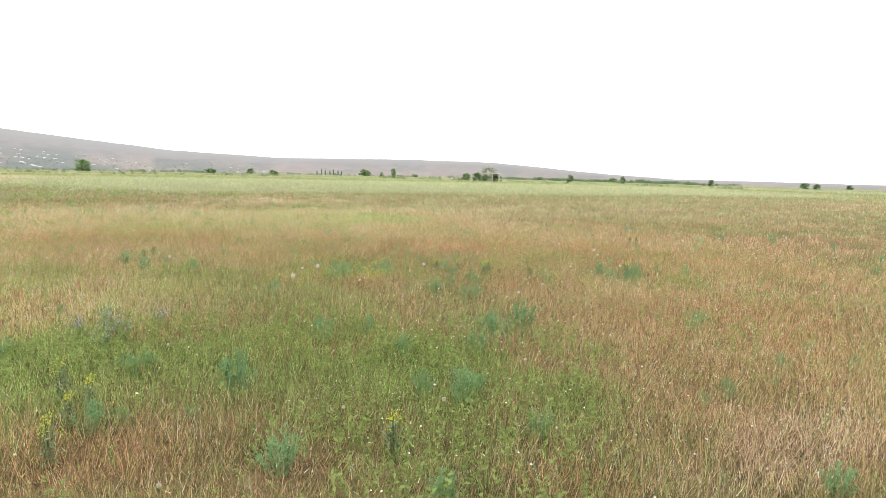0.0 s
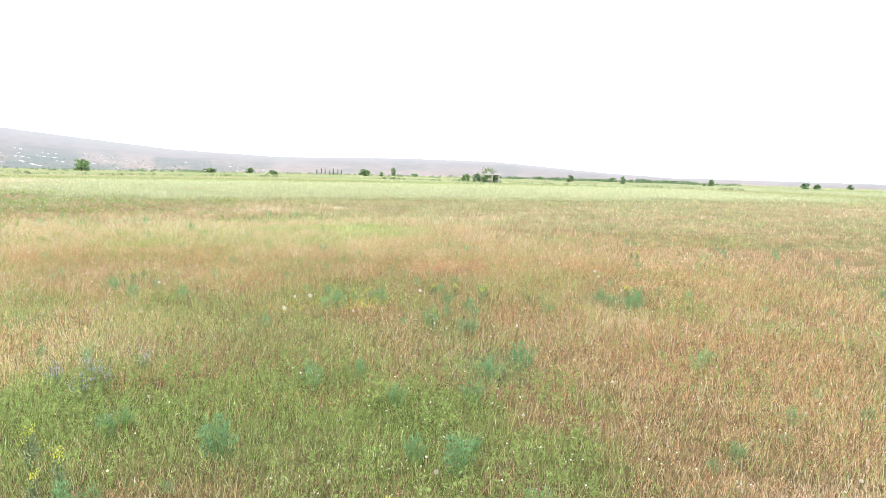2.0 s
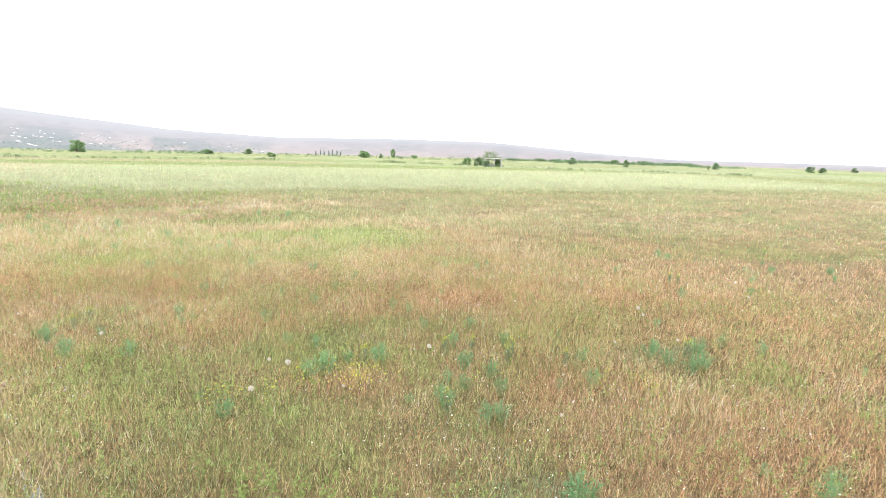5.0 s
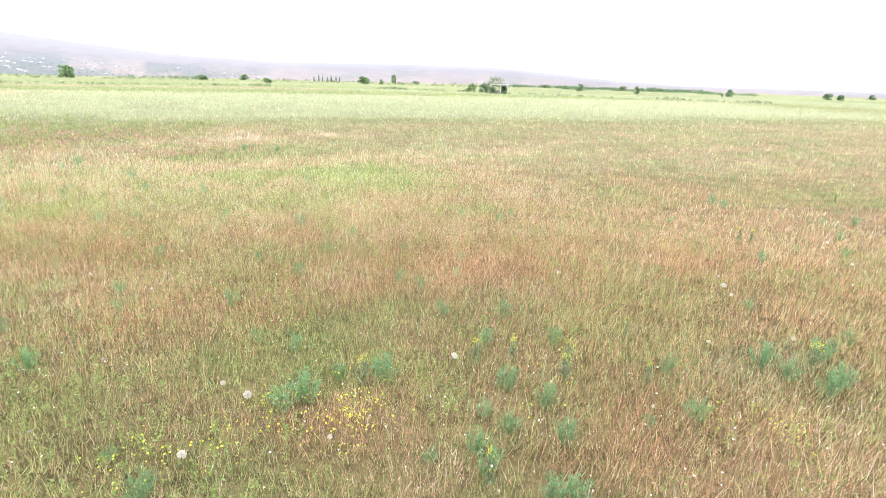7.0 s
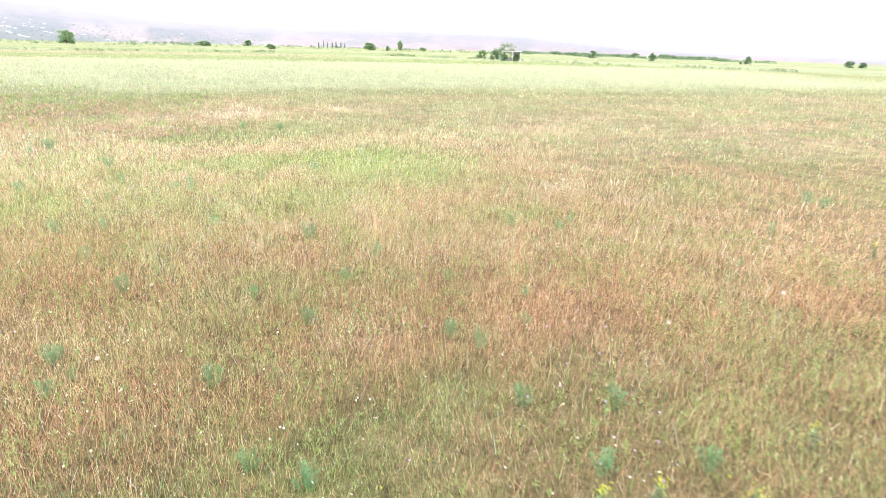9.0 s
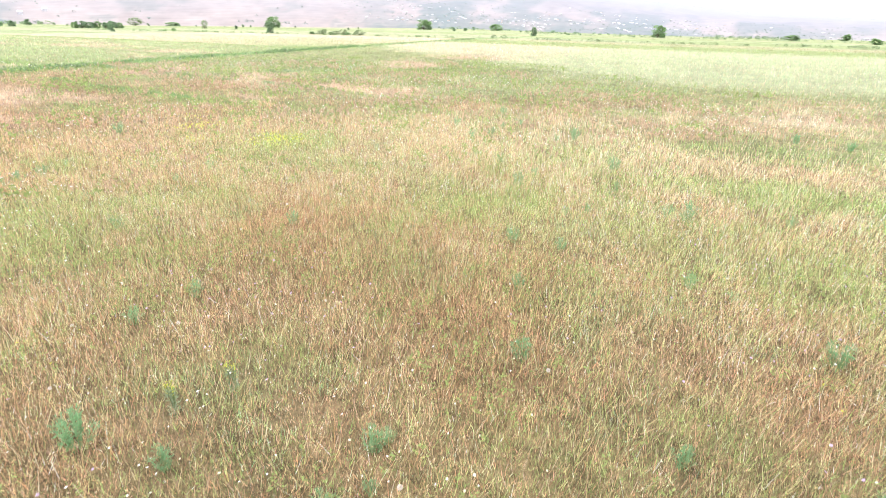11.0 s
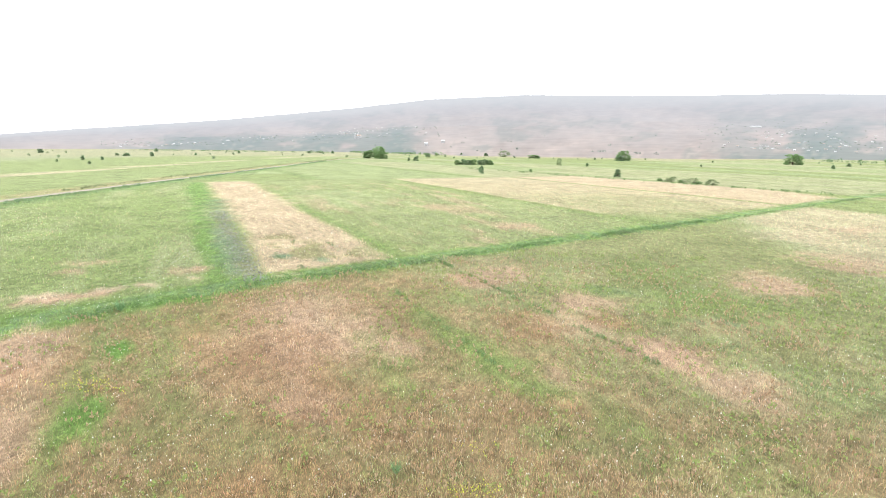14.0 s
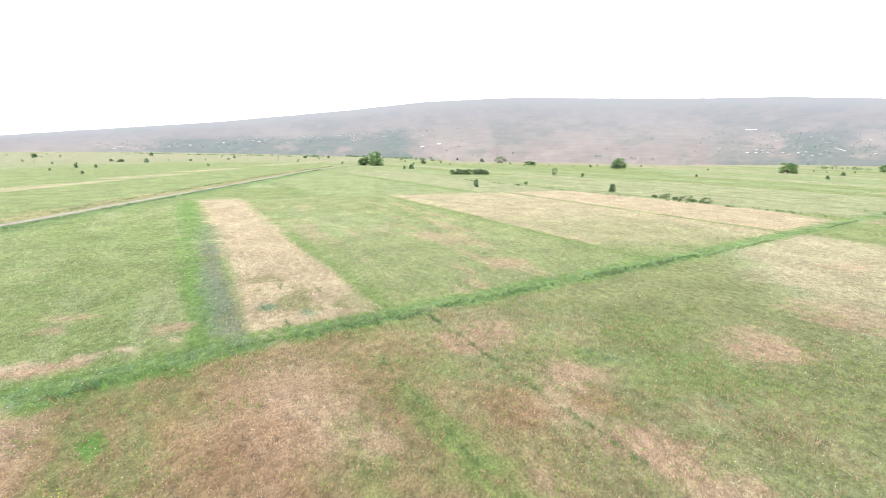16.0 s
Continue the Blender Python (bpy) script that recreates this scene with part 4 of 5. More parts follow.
# ---- hedges and weed lines ----
def hedge(name, label, line, count, low, high, mat, rng):
    """A ragged line of bushes and tall weeds that nobody could count."""
    line = np.array(line, float)
    cut = np.r_[0, np.cumsum(np.linalg.norm(np.diff(line, axis=0), axis=1))]
    at = rng.uniform(0, cut[-1], count)
    thick = vnoise(at / (cut[-1] / 23), at * 0, 5)
    at, thick = at[thick > 0.2], thick[thick > 0.2]
    c = np.stack([np.interp(at, cut, line[:, 0]), np.interp(at, cut, line[:, 1])], 1) + rng.normal(size=(len(at), 2)) * high * 0.5
    tall = low + (high - low) * thick * rng.uniform(0.4, 1, len(at))
    k = 40
    base = np.repeat(np.stack([c[:, 0], c[:, 1], ground_z(c[:, 0], c[:, 1])], 1), k, 0)
    size = np.repeat(tall, k)
    d = unit(rng.normal(size=(len(base), 3)))
    base = base + d * (size * 0.55)[:, None] * (1, 1, 0.75)
    base[:, 2] += size * 0.45
    me = kites(name, base, d + rng.normal(size=d.shape) * 0.6, size * 0.32, size * 0.22, 0.45, mat, 0.1, rng=rng)
    return tagged(new(name, me), label, "hedge", kind="stuff")


HEDGE_RNG = np.random.default_rng(11)
hedge("hedge", "long low hedge of dark bushes on the plain", [(-110, 690), (-40, 660), (20, 640), (70, 610), (110, 590)], 430, 1.5, 4.2, LEAF_DARK, HEDGE_RNG)
hedge("hedge", "long low hedge of dark bushes on the plain", [(-420, 520), (-300, 610), (-170, 690), (-60, 720)], 130, 1.2, 3.2, LEAF_DARK, HEDGE_RNG)
hedge("weeds", "thin dark line of weeds at the end of the green corn", [(-330, 225), (-240, 322), (-130, 392), (-40, 398)], 230, 0.5, 1.5, LEAF_DARK, HEDGE_RNG)
hedge("hedge", "low dark hedge far out beyond the shelter", [(-18, 420), (20, 430), (60, 425), (104, 410)], 170, 0.8, 2.4, LEAF_DARK, HEDGE_RNG)
hedge("hedge", "dark hedgerow below the town", [(-560, 280), (-480, 380), (-420, 470), (-380, 560)], 130, 1.2, 3.4, LEAF_DARK, HEDGE_RNG)
hedge("hedge", "low broken hedge where the plain meets the hills", [(-766, -232), (-850, -400), (-988, -673)], 150, 1.2, 3.4, LEAF_DARK, HEDGE_RNG)
hedge("hedge", "low broken hedge where the plain meets the hills", [(-600, -60), (-720, -120), (-860, -240)], 110, 1.2, 3.6, LEAF, HEDGE_RNG)
hedge("weeds", "line of tall weeds between two fields", [(-150, 95), (-126, 116), (-103, 141), (-90, 172)], 150, 0.3, 0.9, LEAF_PALE, HEDGE_RNG)
hedge("weeds", "line of tall weeds between two fields", [(-60, 175), (-19, 157), (8, 150), (40, 152)], 150, 0.3, 0.8, LEAF_PALE, HEDGE_RNG)
hedge("weeds", "line of tall weeds along a field edge", [(-252.8, -8.4), (-216, 21.6), (-170, 55), (-135, 84)], 130, 0.3, 0.8, LEAF, HEDGE_RNG)
hedge("weeds", "dark weeds and bushes beside the dirt track", [(-34, -44), (-93, -59), (-149, -67), (-246, -81), (-340, -95)], 430, 0.25, 0.8, LEAF_DARK, HEDGE_RNG)
hedge("weeds", "dark weeds and bushes beside the dirt track", [(-60, -59), (-149, -75), (-246, -90), (-400, -108)], 320, 0.2, 0.8, LEAF_PALE, HEDGE_RNG)
hedge("weeds", "coarse green weeds along the grassy lane", [(-28, -12), (-37, -6), (-47.4, 2), (-62.3, 17), (-87, 42)], 260, 0.15, 0.5, LEAF, HEDGE_RNG)
hedge("weeds", "coarse green weeds along the grassy lane", [(-27.2, -13.4), (-36.2, -7.4), (-46.6, 0.6), (-61.6, 15.6), (-86.6, 40.8)], 150, 0.1, 0.3, LEAF, HEDGE_RNG)
hedge("weeds", "coarse green weeds along the grassy lane", [(-47.6, 3.0), (-62.8, 18.2), (-87.6, 43.4), (-131, 83.6)], 200, 0.12, 0.45, LEAF_PALE, HEDGE_RNG)
hedge("weeds", "straggling line of green weeds along an old furrow", [(-56.0, 12.3), (-46.0, 18.6), (-35.7, 25.0)], 170, 0.06, 0.26, LEAF, HEDGE_RNG)
hedge("weeds", "straggling line of green weeds along an old furrow", [(-46.7, 10.5), (-40.8, 14.2), (-34.8, 17.9)], 80, 0.06, 0.22, LEAF, HEDGE_RNG)
for wx, wy, reach in ((-55.9, -1.4, 1.3), (-62.5, -2.7, 0.9), (-52.0, 2.3, 0.8), (-61.8, 1.2, 0.7)):
    hedge("weeds", "dark tuft of coarse weeds in the straw-coloured field", [(wx - reach, wy - 0.6 * reach), (wx + reach, wy + 0.6 * reach)], 18, 0.06, 0.24, LEAF_PALE, HEDGE_RNG)


# ---- ruined shelter and stake ----
def shelter(x, y, turn):
    top = tagged(new("field_shelter"), "derelict open concrete shelter with a flat roof slab", "shelter")
    top.matrix_basis = pose(x, y, float(ground_z(x, y)), 0, 0, turn)
    bm = bmesh.new()
    box(bm, (-2.3, -1.1, 2.05), (2.3, 1.1, 2.25), 0.02)
    part("roof_slab", bm, CONCRETE, top)
    for px in (-2.1, 0.35, 2.1):
        for py in (-0.95, 0.95):
            bm = bmesh.new()
            box(bm, (px - 0.12, py - 0.12, -0.1), (px + 0.12, py + 0.12, 2.05), 0.015)
            part("post", bm, CONCRETE, top)
    bm = bmesh.new()
    box(bm, (0.47, 0.86, -0.1), (1.98, 1.0, 2.05))
    part("back_wall", bm, CONCRETE, top)
    bm = bmesh.new()
    box(bm, (-1.98, 0.86, -0.1), (0.23, 1.0, 0.8))
    part("low_wall", bm, CONCRETE, top)
    return top


shelter(-21.5, 155, 6)


def stake(x, y):
    top = tagged(new("stake"), "old grey wooden stake leaning in the field", "stake")
    top.matrix_basis = pose(x, y, float(ground_z(x, y)), 0, 38, 0)
    bm = bmesh.new()
    rod(bm, (0, 0, -0.2), (0.05, 0, 1.7), 0.07, 0.05, 8)
    part("pole", bm, ASH_WOOD, top)
    bm = bmesh.new()
    rod(bm, (0.03, 0, 0.9), (-0.35, 0.05, 1.35), 0.045, 0.03, 6)
    part("fork", bm, ASH_WOOD, top)
    return top


stake(-7, 131.6)


# ---- town on the slope, village and church ----
def house(roof):
    top = tagged(new("house"), "small whitewashed house with a pale pitched roof on the slope", "house", "houses of the town on the slope")
    bm = bmesh.new()
    box(bm, (-5.5, -4, -3), (5.5, 4, 3.6))
    part("wall", bm, LIME, top)
    bm = bmesh.new()
    v = [bm.verts.new(p) for p in ((-6, -4.6, 3.6), (6, -4.6, 3.6), (6, 4.6, 3.6), (-6, 4.6, 3.6), (-6, 0, 6.0), (6, 0, 6.0))]
    for f in ((0, 1, 5, 4), (2, 3, 4, 5), (0, 4, 3), (1, 2, 5), (3, 2, 1, 0)):
        bm.faces.new([v[i] for i in f])
    part("roof", bm, roof, top)
    for wx in (-3, 0, 3):
        bm = bmesh.new()
        box(bm, (wx - 0.6, -4.06, 0.9), (wx + 0.6, -3.98, 2.3))
        part("window", bm, ASH_WOOD, top)
    return top


def on_hill(az, r):
    return (HUB[0] - r * math.sin(radians(az)), HUB[1] + r * math.cos(radians(az)), float(hill_z(az, r)))


HOUSES = [house(SHEET), house(TILE), house(LIME)]
TOWN = np.random.default_rng(5)
spots = []
while len(spots) < 190:
    az = TOWN.uniform(30, 72)
    r = TOWN.uniform(1500, 3300) if az < 55 else TOWN.uniform(1100, 2100)
    crowd = 0.25 + 0.75 * step(34, 50, az) * step(75, 62, az)
    lump = vnoise(np.array([az / 3.5]), np.array([r / 160]), 77)[0]
    if r > 2500 + 15 * (az - 30) or TOWN.random() > crowd or lump < 0.42:
        continue
    spots.append((az, r))
while len(spots) < 275:
    az, r = TOWN.uniform(99, 128), TOWN.uniform(1750, 2450)
    if vnoise(np.array([az / 3.0]), np.array([r / 140]), 78)[0] > 0.5:
        spots.append((az, r))
for k, (az, r) in enumerate(spots):
    m = pose(*on_hill(az, r), 0, 0, TOWN.uniform(-40, 40) + az) @ Matrix.Diagonal((*([TOWN.uniform(0.45, 0.75) * (0.7 if az > 98 else 0.62 if az > 55 else 1.0)] * 2), TOWN.uniform(0.4, 0.65) * (0.75 if az > 98 else 0.65 if az > 55 else 1.0), 1))
    if k < 3:
        HOUSES[k].matrix_basis = m
    else:
        i = (0, 0, 2, 0, 2, 1)[k % 6]
        first = HOUSES[i].matrix_basis.to_scale()
        copy_thing(HOUSES[i], m @ Matrix.Diagonal((1 / first.x, 1 / first.y, 1 / first.z, 1)))


def church(az, r):
    top = tagged(new("church"), "small pale church with two towers on a knoll", "church")
    top.matrix_basis = pose(*on_hill(az, r), 0, 0, az + 20)
    bm = bmesh.new()
    box(bm, (-6, -5, -3), (6, 5, 8))
    part("nave", bm, LIME, top)
    bm = bmesh.new()
    v = [bm.verts.new(p) for p in ((-6.4, -5.4, 8), (6.4, -5.4, 8), (6.4, 5.4, 8), (-6.4, 5.4, 8), (-6.4, 0, 11.5), (6.4, 0, 11.5))]
    for f in ((0, 1, 5, 4), (2, 3, 4, 5), (0, 4, 3), (1, 2, 5), (3, 2, 1, 0)):
        bm.faces.new([v[i] for i in f])
    part("roof", bm, TILE, top)
    bm = bmesh.new()
    rod(bm, (0, 0, 9), (0, 0, 15), 2.4, 2.4, 12)
    rod(bm, (0, 0, 15), (0, 0, 19), 2.8, 0.1, 12)
    part("tower", bm, LIME, top)
    bm = bmesh.new()
    rod(bm, (-11, 0, -2), (-11, 0, 13), 1.9, 1.9, 10)
    rod(bm, (-11, 0, 13), (-11, 0, 16), 2.2, 0.1, 10)
    part("bell_tower", bm, LIME, top)
    return top


church(105.8, 1750)


def barn(az, r, long):
    top = tagged(new("barn"), "long low white farm building on the bare slope", "barn")
    top.matrix_basis = pose(*on_hill(az, r), 0, 0, az)
    bm = bmesh.new()
    box(bm, (-long / 2, -5, -4), (long / 2, 5, 4))
    part("wall", bm, LIME, top)
    bm = bmesh.new()
    v = [bm.verts.new(p) for p in ((-long / 2, -5.5, 4), (long / 2, -5.5, 4), (long / 2, 5.5, 4), (-long / 2, 5.5, 4), (-long / 2, 0, 6), (long / 2, 0, 6))]
    for f in ((0, 1, 5, 4), (2, 3, 4, 5), (0, 4, 3), (1, 2, 5), (3, 2, 1, 0)):
        bm.faces.new([v[i] for i in f])
    part("roof", bm, SHEET, top)
    return top


barn(94.2, 2450, 32)
barn(69.7, 2420, 38)
barn(99.2, 1150, 7)
barn(97.6, 1250, 8)


def far_wood(name, label, az_range, r_range, count, lump_seed, share, rng):
    """Gardens, orchards and copses too far off to count."""
    cs = []
    while len(cs) < count:
        az, r = rng.uniform(*az_range), rng.uniform(*r_range)
        if vnoise(np.array([az / 2.6]), np.array([r / 150]), lump_seed)[0] > share:
            cs.append((*on_hill(az, r), rng.uniform(1.6, 3.6)))
    cs = np.array(cs)
    k = 22
    base, size = np.repeat(cs[:, :3], k, 0), np.repeat(cs[:, 3], k)
    d = unit(rng.normal(size=(len(base), 3)))
    base = base + d * (size * rng.uniform(0.1, 0.8, len(base)))[:, None] * (1.2, 1.2, 0.6)
    base[:, 2] += size * 0.35
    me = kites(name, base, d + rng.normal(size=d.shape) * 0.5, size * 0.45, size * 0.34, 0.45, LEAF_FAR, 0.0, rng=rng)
    return tagged(new(name, me), label, "trees", kind="stuff")


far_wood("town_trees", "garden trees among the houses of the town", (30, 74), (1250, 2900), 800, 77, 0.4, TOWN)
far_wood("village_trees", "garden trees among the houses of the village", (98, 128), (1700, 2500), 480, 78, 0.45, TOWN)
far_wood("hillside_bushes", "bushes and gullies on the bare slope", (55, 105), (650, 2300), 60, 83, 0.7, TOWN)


# ---- single plants of the meadow ----
def grow(name, arrays, mat, parent, label=""):
    ob = new(name, arrays)
    ob.parent = parent
    return tagged(ob, label) if label else ob


def stems_mesh(name, feet, heads, thick, mat):
    bm = bmesh.new()
    for a, b in zip(feet, heads):
        rod(bm, tuple(a), tuple(b), thick, thick * 0.6, 3)
    me = bpy.data.meshes.new(name)
    bm.to_mesh(me)
    bm.free()
    me.materials.append(mat)
    return me


def plant_stems(rng, count, spread, high):
    turn, out = rng.uniform(0, 2 * np.pi, count), rng.uniform(0, 1, count) ** 0.6
    feet = np.stack([0.25 * spread * out * np.cos(turn), 0.25 * spread * out * np.sin(turn), np.zeros(count)], 1)
    heads = np.stack([spread * out * np.cos(turn), spread * out * np.sin(turn), high * (1 - 0.35 * out**2) * rng.uniform(0.8, 1.05, count)], 1)
    return feet, heads


def along_stems(rng, feet, heads, each, low, high):
    n = len(feet) * each
    a, b = np.repeat(feet, each, 0), np.repeat(heads, each, 0)
    return a + (b - a) * rng.uniform(low, high, n)[:, None], unit(b - a)


def build_spurge(shape):
    rng = np.random.default_rng(100 + shape)
    top = tagged(new("spurge_plant"), "bushy blue-green spurge with narrow leaves in the meadow", "plant", "spurge clumps in the meadow")
    feet, heads = plant_stems(rng, 22, 0.46, 1.0)
    grow("stalk", stems_mesh("stalk", feet, heads, 0.008, SPURGE), SPURGE, top)
    base, way = along_stems(rng, feet, heads, 22, 0.2, 1.04)
    out = unit(rng.normal(size=base.shape)) * 0.9 + way * 0.9
    grow("foliage", kites("foliage", base, out, rng.uniform(0.08, 0.15, len(base)), 0.03, 0.5, SPURGE, 0.05, rng=rng), SPURGE, top)
    return top


def build_mustard(shape):
    rng = np.random.default_rng(200 + shape)
    top = tagged(new("mustard_plant"), "upright weed with clusters of small yellow flowers", "plant", "yellow-flowered weeds in the meadow")
    feet, heads = plant_stems(rng, 9, 0.22, 1.0)
    grow("stalk", stems_mesh("stalk", feet, heads, 0.009, STEM), STEM, top)
    base, way = along_stems(rng, feet, heads, 16, 0.05, 0.8)
    grow("foliage", kites("foliage", base, unit(rng.normal(size=base.shape)) + way * 0.6, rng.uniform(0.1, 0.2, len(base)), 0.035, 0.45, SPURGE_PALE, 0.1, rng=rng), SPURGE_PALE, top)
    base, way = along_stems(rng, feet, heads, 8, 0.86, 1.06)
    base = base + rng.normal(size=base.shape) * 0.03
    grow("blossom", kites("blossom", base, unit(rng.normal(size=base.shape)) + (0, 0, 0.4), 0.034, 0.028, 0.5, LIMEY, 0.0, rng=rng), LIMEY, top, "small yellow flower clusters")
    return top


def build_sage(shape):
    rng = np.random.default_rng(300 + shape)
    top = tagged(new("sage_plant"), "wild sage with pale blue flower spikes in the grass", "plant", "blue sage in the meadow")
    feet, heads = plant_stems(rng, 14, 0.42, 1.0)
    grow("stalk", stems_mesh("stalk", feet, heads, 0.009, STEM), STEM, top)
    base, way = along_stems(rng, feet, heads, 12, 0.05, 0.6)
    grow("foliage", kites("foliage", base, unit(rng.normal(size=base.shape)) + way * 0.4, rng.uniform(0.1, 0.18, len(base)), 0.05, 0.45, SPURGE_PALE, 0.1, rng=rng), SPURGE_PALE, top)
    base, way = along_stems(rng, feet, heads, 12, 0.6, 1.0)
    grow("blossom", kites("blossom", base, unit(rng.normal(size=base.shape)) + way * 0.3, 0.05, 0.025, 0.6, VIOLET, 0.0, rng=rng), VIOLET, top, "pale violet-blue flower spikes")
    return top


def build_clock(shape):
    rng = np.random.default_rng(400 + shape)
    top = tagged(new("seed_clock"), "round white goatsbeard seed head on a thin stem", "seed head", "white seed heads in the meadow")
    lean = rng.normal(size=2) * 0.06
    tip = np.array([lean[0], lean[1], 0.42])
    grow("stem", stems_mesh("stem", [np.zeros(3)], [tip], 0.004, STEM), STEM, top)
    d = unit(rng.normal(size=(110, 3)))
    grow("fluff", kites("fluff", tip + d * 0.008, d, rng.uniform(0.031, 0.041, 110), 0.017, 0.88, FLUFF, 0.0, rng=rng), FLUFF, top, "white feathery ball of seeds")
    return top


GROWN = {}


def plant(kind, build, x, y, tall):
    shape = int(abs(x * 7 + y * 3)) % 2
    m = pose(x, y, float(ground_z(x, y)) - 0.01, 0, 0, (x * 91 + y * 57) % 360) @ Matrix.Diagonal((tall, tall, tall, 1))
    if (kind, shape) in GROWN:
        ob, first = GROWN[kind, shape]
        return copy_thing(ob, m @ Matrix.Diagonal((1 / first, 1 / first, 1 / first, 1)))
    ob = build(shape)
    ob.matrix_basis = m
    GROWN[kind, shape] = ob, tall
    return ob


def spurge(x, y, tall):
    return plant("spurge", build_spurge, x, y, 0.86 * tall)


def mustard(x, y):
    return plant("mustard", build_mustard, x, y, 0.4 + 0.12 * ((x * 13) % 1))


def sage(x, y):
    return plant("sage", build_sage, x, y, 0.42)


def clock(x, y, size=1.0):
    return plant("clock", build_clock, x, y, size * (0.7 + 0.25 * ((x * 17 + y * 5) % 1)))


spurge(-3.16, 9.44, 0.62)
spurge(-3.05, 11.51, 0.5)
spurge(-0.67, 12.37, 0.55)
spurge(-0.30, 13.01, 0.6)
spurge(-0.79, 11.58, 0.45)
spurge(-1.83, 7.98, 0.5)
spurge(-0.65, 9.80, 0.55)
spurge(0.21, 9.24, 0.4)
spurge(-1.77, 11.27, 0.4)
spurge(-3.91, 8.18, 0.42)
spurge(-2.58, 12.02, 0.4)
spurge(-9.23, 15.19, 0.5)
spurge(2.47, 13.93, 0.4)
spurge(-4.52, 15.77, 0.55)
spurge(-4.68, 15.53, 0.45)
spurge(-3.78, 16.47, 0.5)
spurge(-2.28, 16.68, 0.45)
spurge(1.06, 18.26, 0.5)
spurge(1.94, 18.69, 0.5)
spurge(-2.40, 15.39, 0.35)
spurge(-0.22, 17.72, 0.35)
spurge(-1.53, 15.79, 0.4)
spurge(-2.22, 15.11, 0.4)
spurge(-5.26, 16.95, 0.35)
spurge(-3.55, 18.74, 0.35)
spurge(1.67, 17.66, 0.45)
spurge(1.33, 18.01, 0.4)
spurge(1.91, 17.94, 0.45)
spurge(-2.42, 16.05, 0.3)
spurge(-1.40, 14.91, 0.4)
spurge(-1.58, 14.83, 0.4)
spurge(-4.35, 16.38, 0.3)
spurge(-5.18, 13.90, 0.4)
spurge(-2.60, 18.91, 0.4)
spurge(-10.14, 15.66, 0.5)
spurge(-8.23, 23.06, 0.45)
spurge(-16.30, 26.84, 0.5)
spurge(-20.14, 28.49, 0.5)
spurge(-17.02, 34.83, 0.4)
spurge(-15.55, 35.25, 0.4)
spurge(-25.72, 29.15, 0.4)
spurge(-12.89, 25.83, 0.4)
spurge(-7.81, 20.33, 0.3)
spurge(-9.07, 17.99, 0.35)
spurge(-9.57, 16.34, 0.3)
spurge(-20.61, 9.56, 0.6)
spurge(-20.04, 11.10, 0.4)
spurge(-20.97, 13.91, 0.4)
spurge(-26.12, 15.24, 0.5)
spurge(-39.59, -3.50, 0.8)
spurge(-27.27, -10.89, 0.9)
spurge(-27.23, -9.76, 0.7)
mustard(-2.74, 17.26)
mustard(-2.28, 17.48)
mustard(-0.69, 18.72)
mustard(-0.53, 17.32)
mustard(-1.55, 17.50)
mustard(-2.21, 14.99)
mustard(2.39, 25.23)
mustard(2.57, 24.91)
mustard(1.69, 18.33)
mustard(-1.58, 17.14)
mustard(-4.04, 16.35)
mustard(6.78, 31.44)
mustard(-4.26, 8.55)
mustard(-4.23, 8.26)
mustard(-1.01, 8.51)
mustard(-4.86, 8.79)
mustard(-3.79, 7.63)
mustard(-10.30, 16.44)
mustard(-10.46, 16.99)
sage(-6.45, 10.55)
sage(-6.25, 10.95)
sage(-5.80, 10.70)
sage(-5.75, 11.40)
sage(-5.71, 10.26)
clock(-0.85, 9.46, 0.6)
clock(-1.73, 9.11, 0.55)
clock(-1.47, 7.42, 0.5)
clock(-1.75, 7.21, 0.55)
clock(-4.86, 9.75, 0.6)
clock(0.48, 7.99, 0.5)
clock(0.23, 8.75, 0.4)
clock(4.15, 12.91, 0.6)
clock(3.27, 10.43, 0.5)
clock(1.05, 12.59, 0.5)
clock(-4.85, 10.35, 0.5)
clock(-2.51, 7.30, 0.5)
clock(-0.72, 7.47, 0.45)
clock(1.08, 20.34, 1)
clock(-2.91, 16.95, 1)
clock(0.77, 12.09, 0.5)
clock(-0.03, 11.05, 0.5)
clock(-4.85, 15.20, 1.2)
clock(-4.88, 14.25, 1.25)
clock(-2.92, 16.80, 1.0)
clock(0.96, 20.48, 1.1)
clock(-0.54, 14.94, 0.7)
clock(-5.42, 15.58, 0.8)
clock(4.12, 24.58, 0.9)
clock(1.59, 18.87, 0.8)
clock(-0.04, 22.22, 0.9)
clock(-3.86, 14.96, 0.8)
clock(4.13, 23.18, 0.8)
clock(-9.09, 15.82, 0.9)
clock(-10.97, 15.31, 0.6)
clock(-8.32, 17.95, 0.7)
clock(-11.85, 16.52, 0.7)
clock(-11.78, 18.26, 0.6)

SEEDS = np.random.default_rng(9)
# small grey-green herbs all through the meadow
for k in range(130):
    x, y = SEEDS.uniform(-24, 10), SEEDS.uniform(7, 30)
    spurge(x, y, round(SEEDS.uniform(0.2, 0.42), 2))
for k in range(90):
    x, y = SEEDS.uniform(-26, 14), SEEDS.uniform(9, 44)
    clock(x, y, SEEDS.uniform(0.4, 0.7))

# ---- small flowers, too many to count ----
SPRINKLE = np.random.default_rng(12)


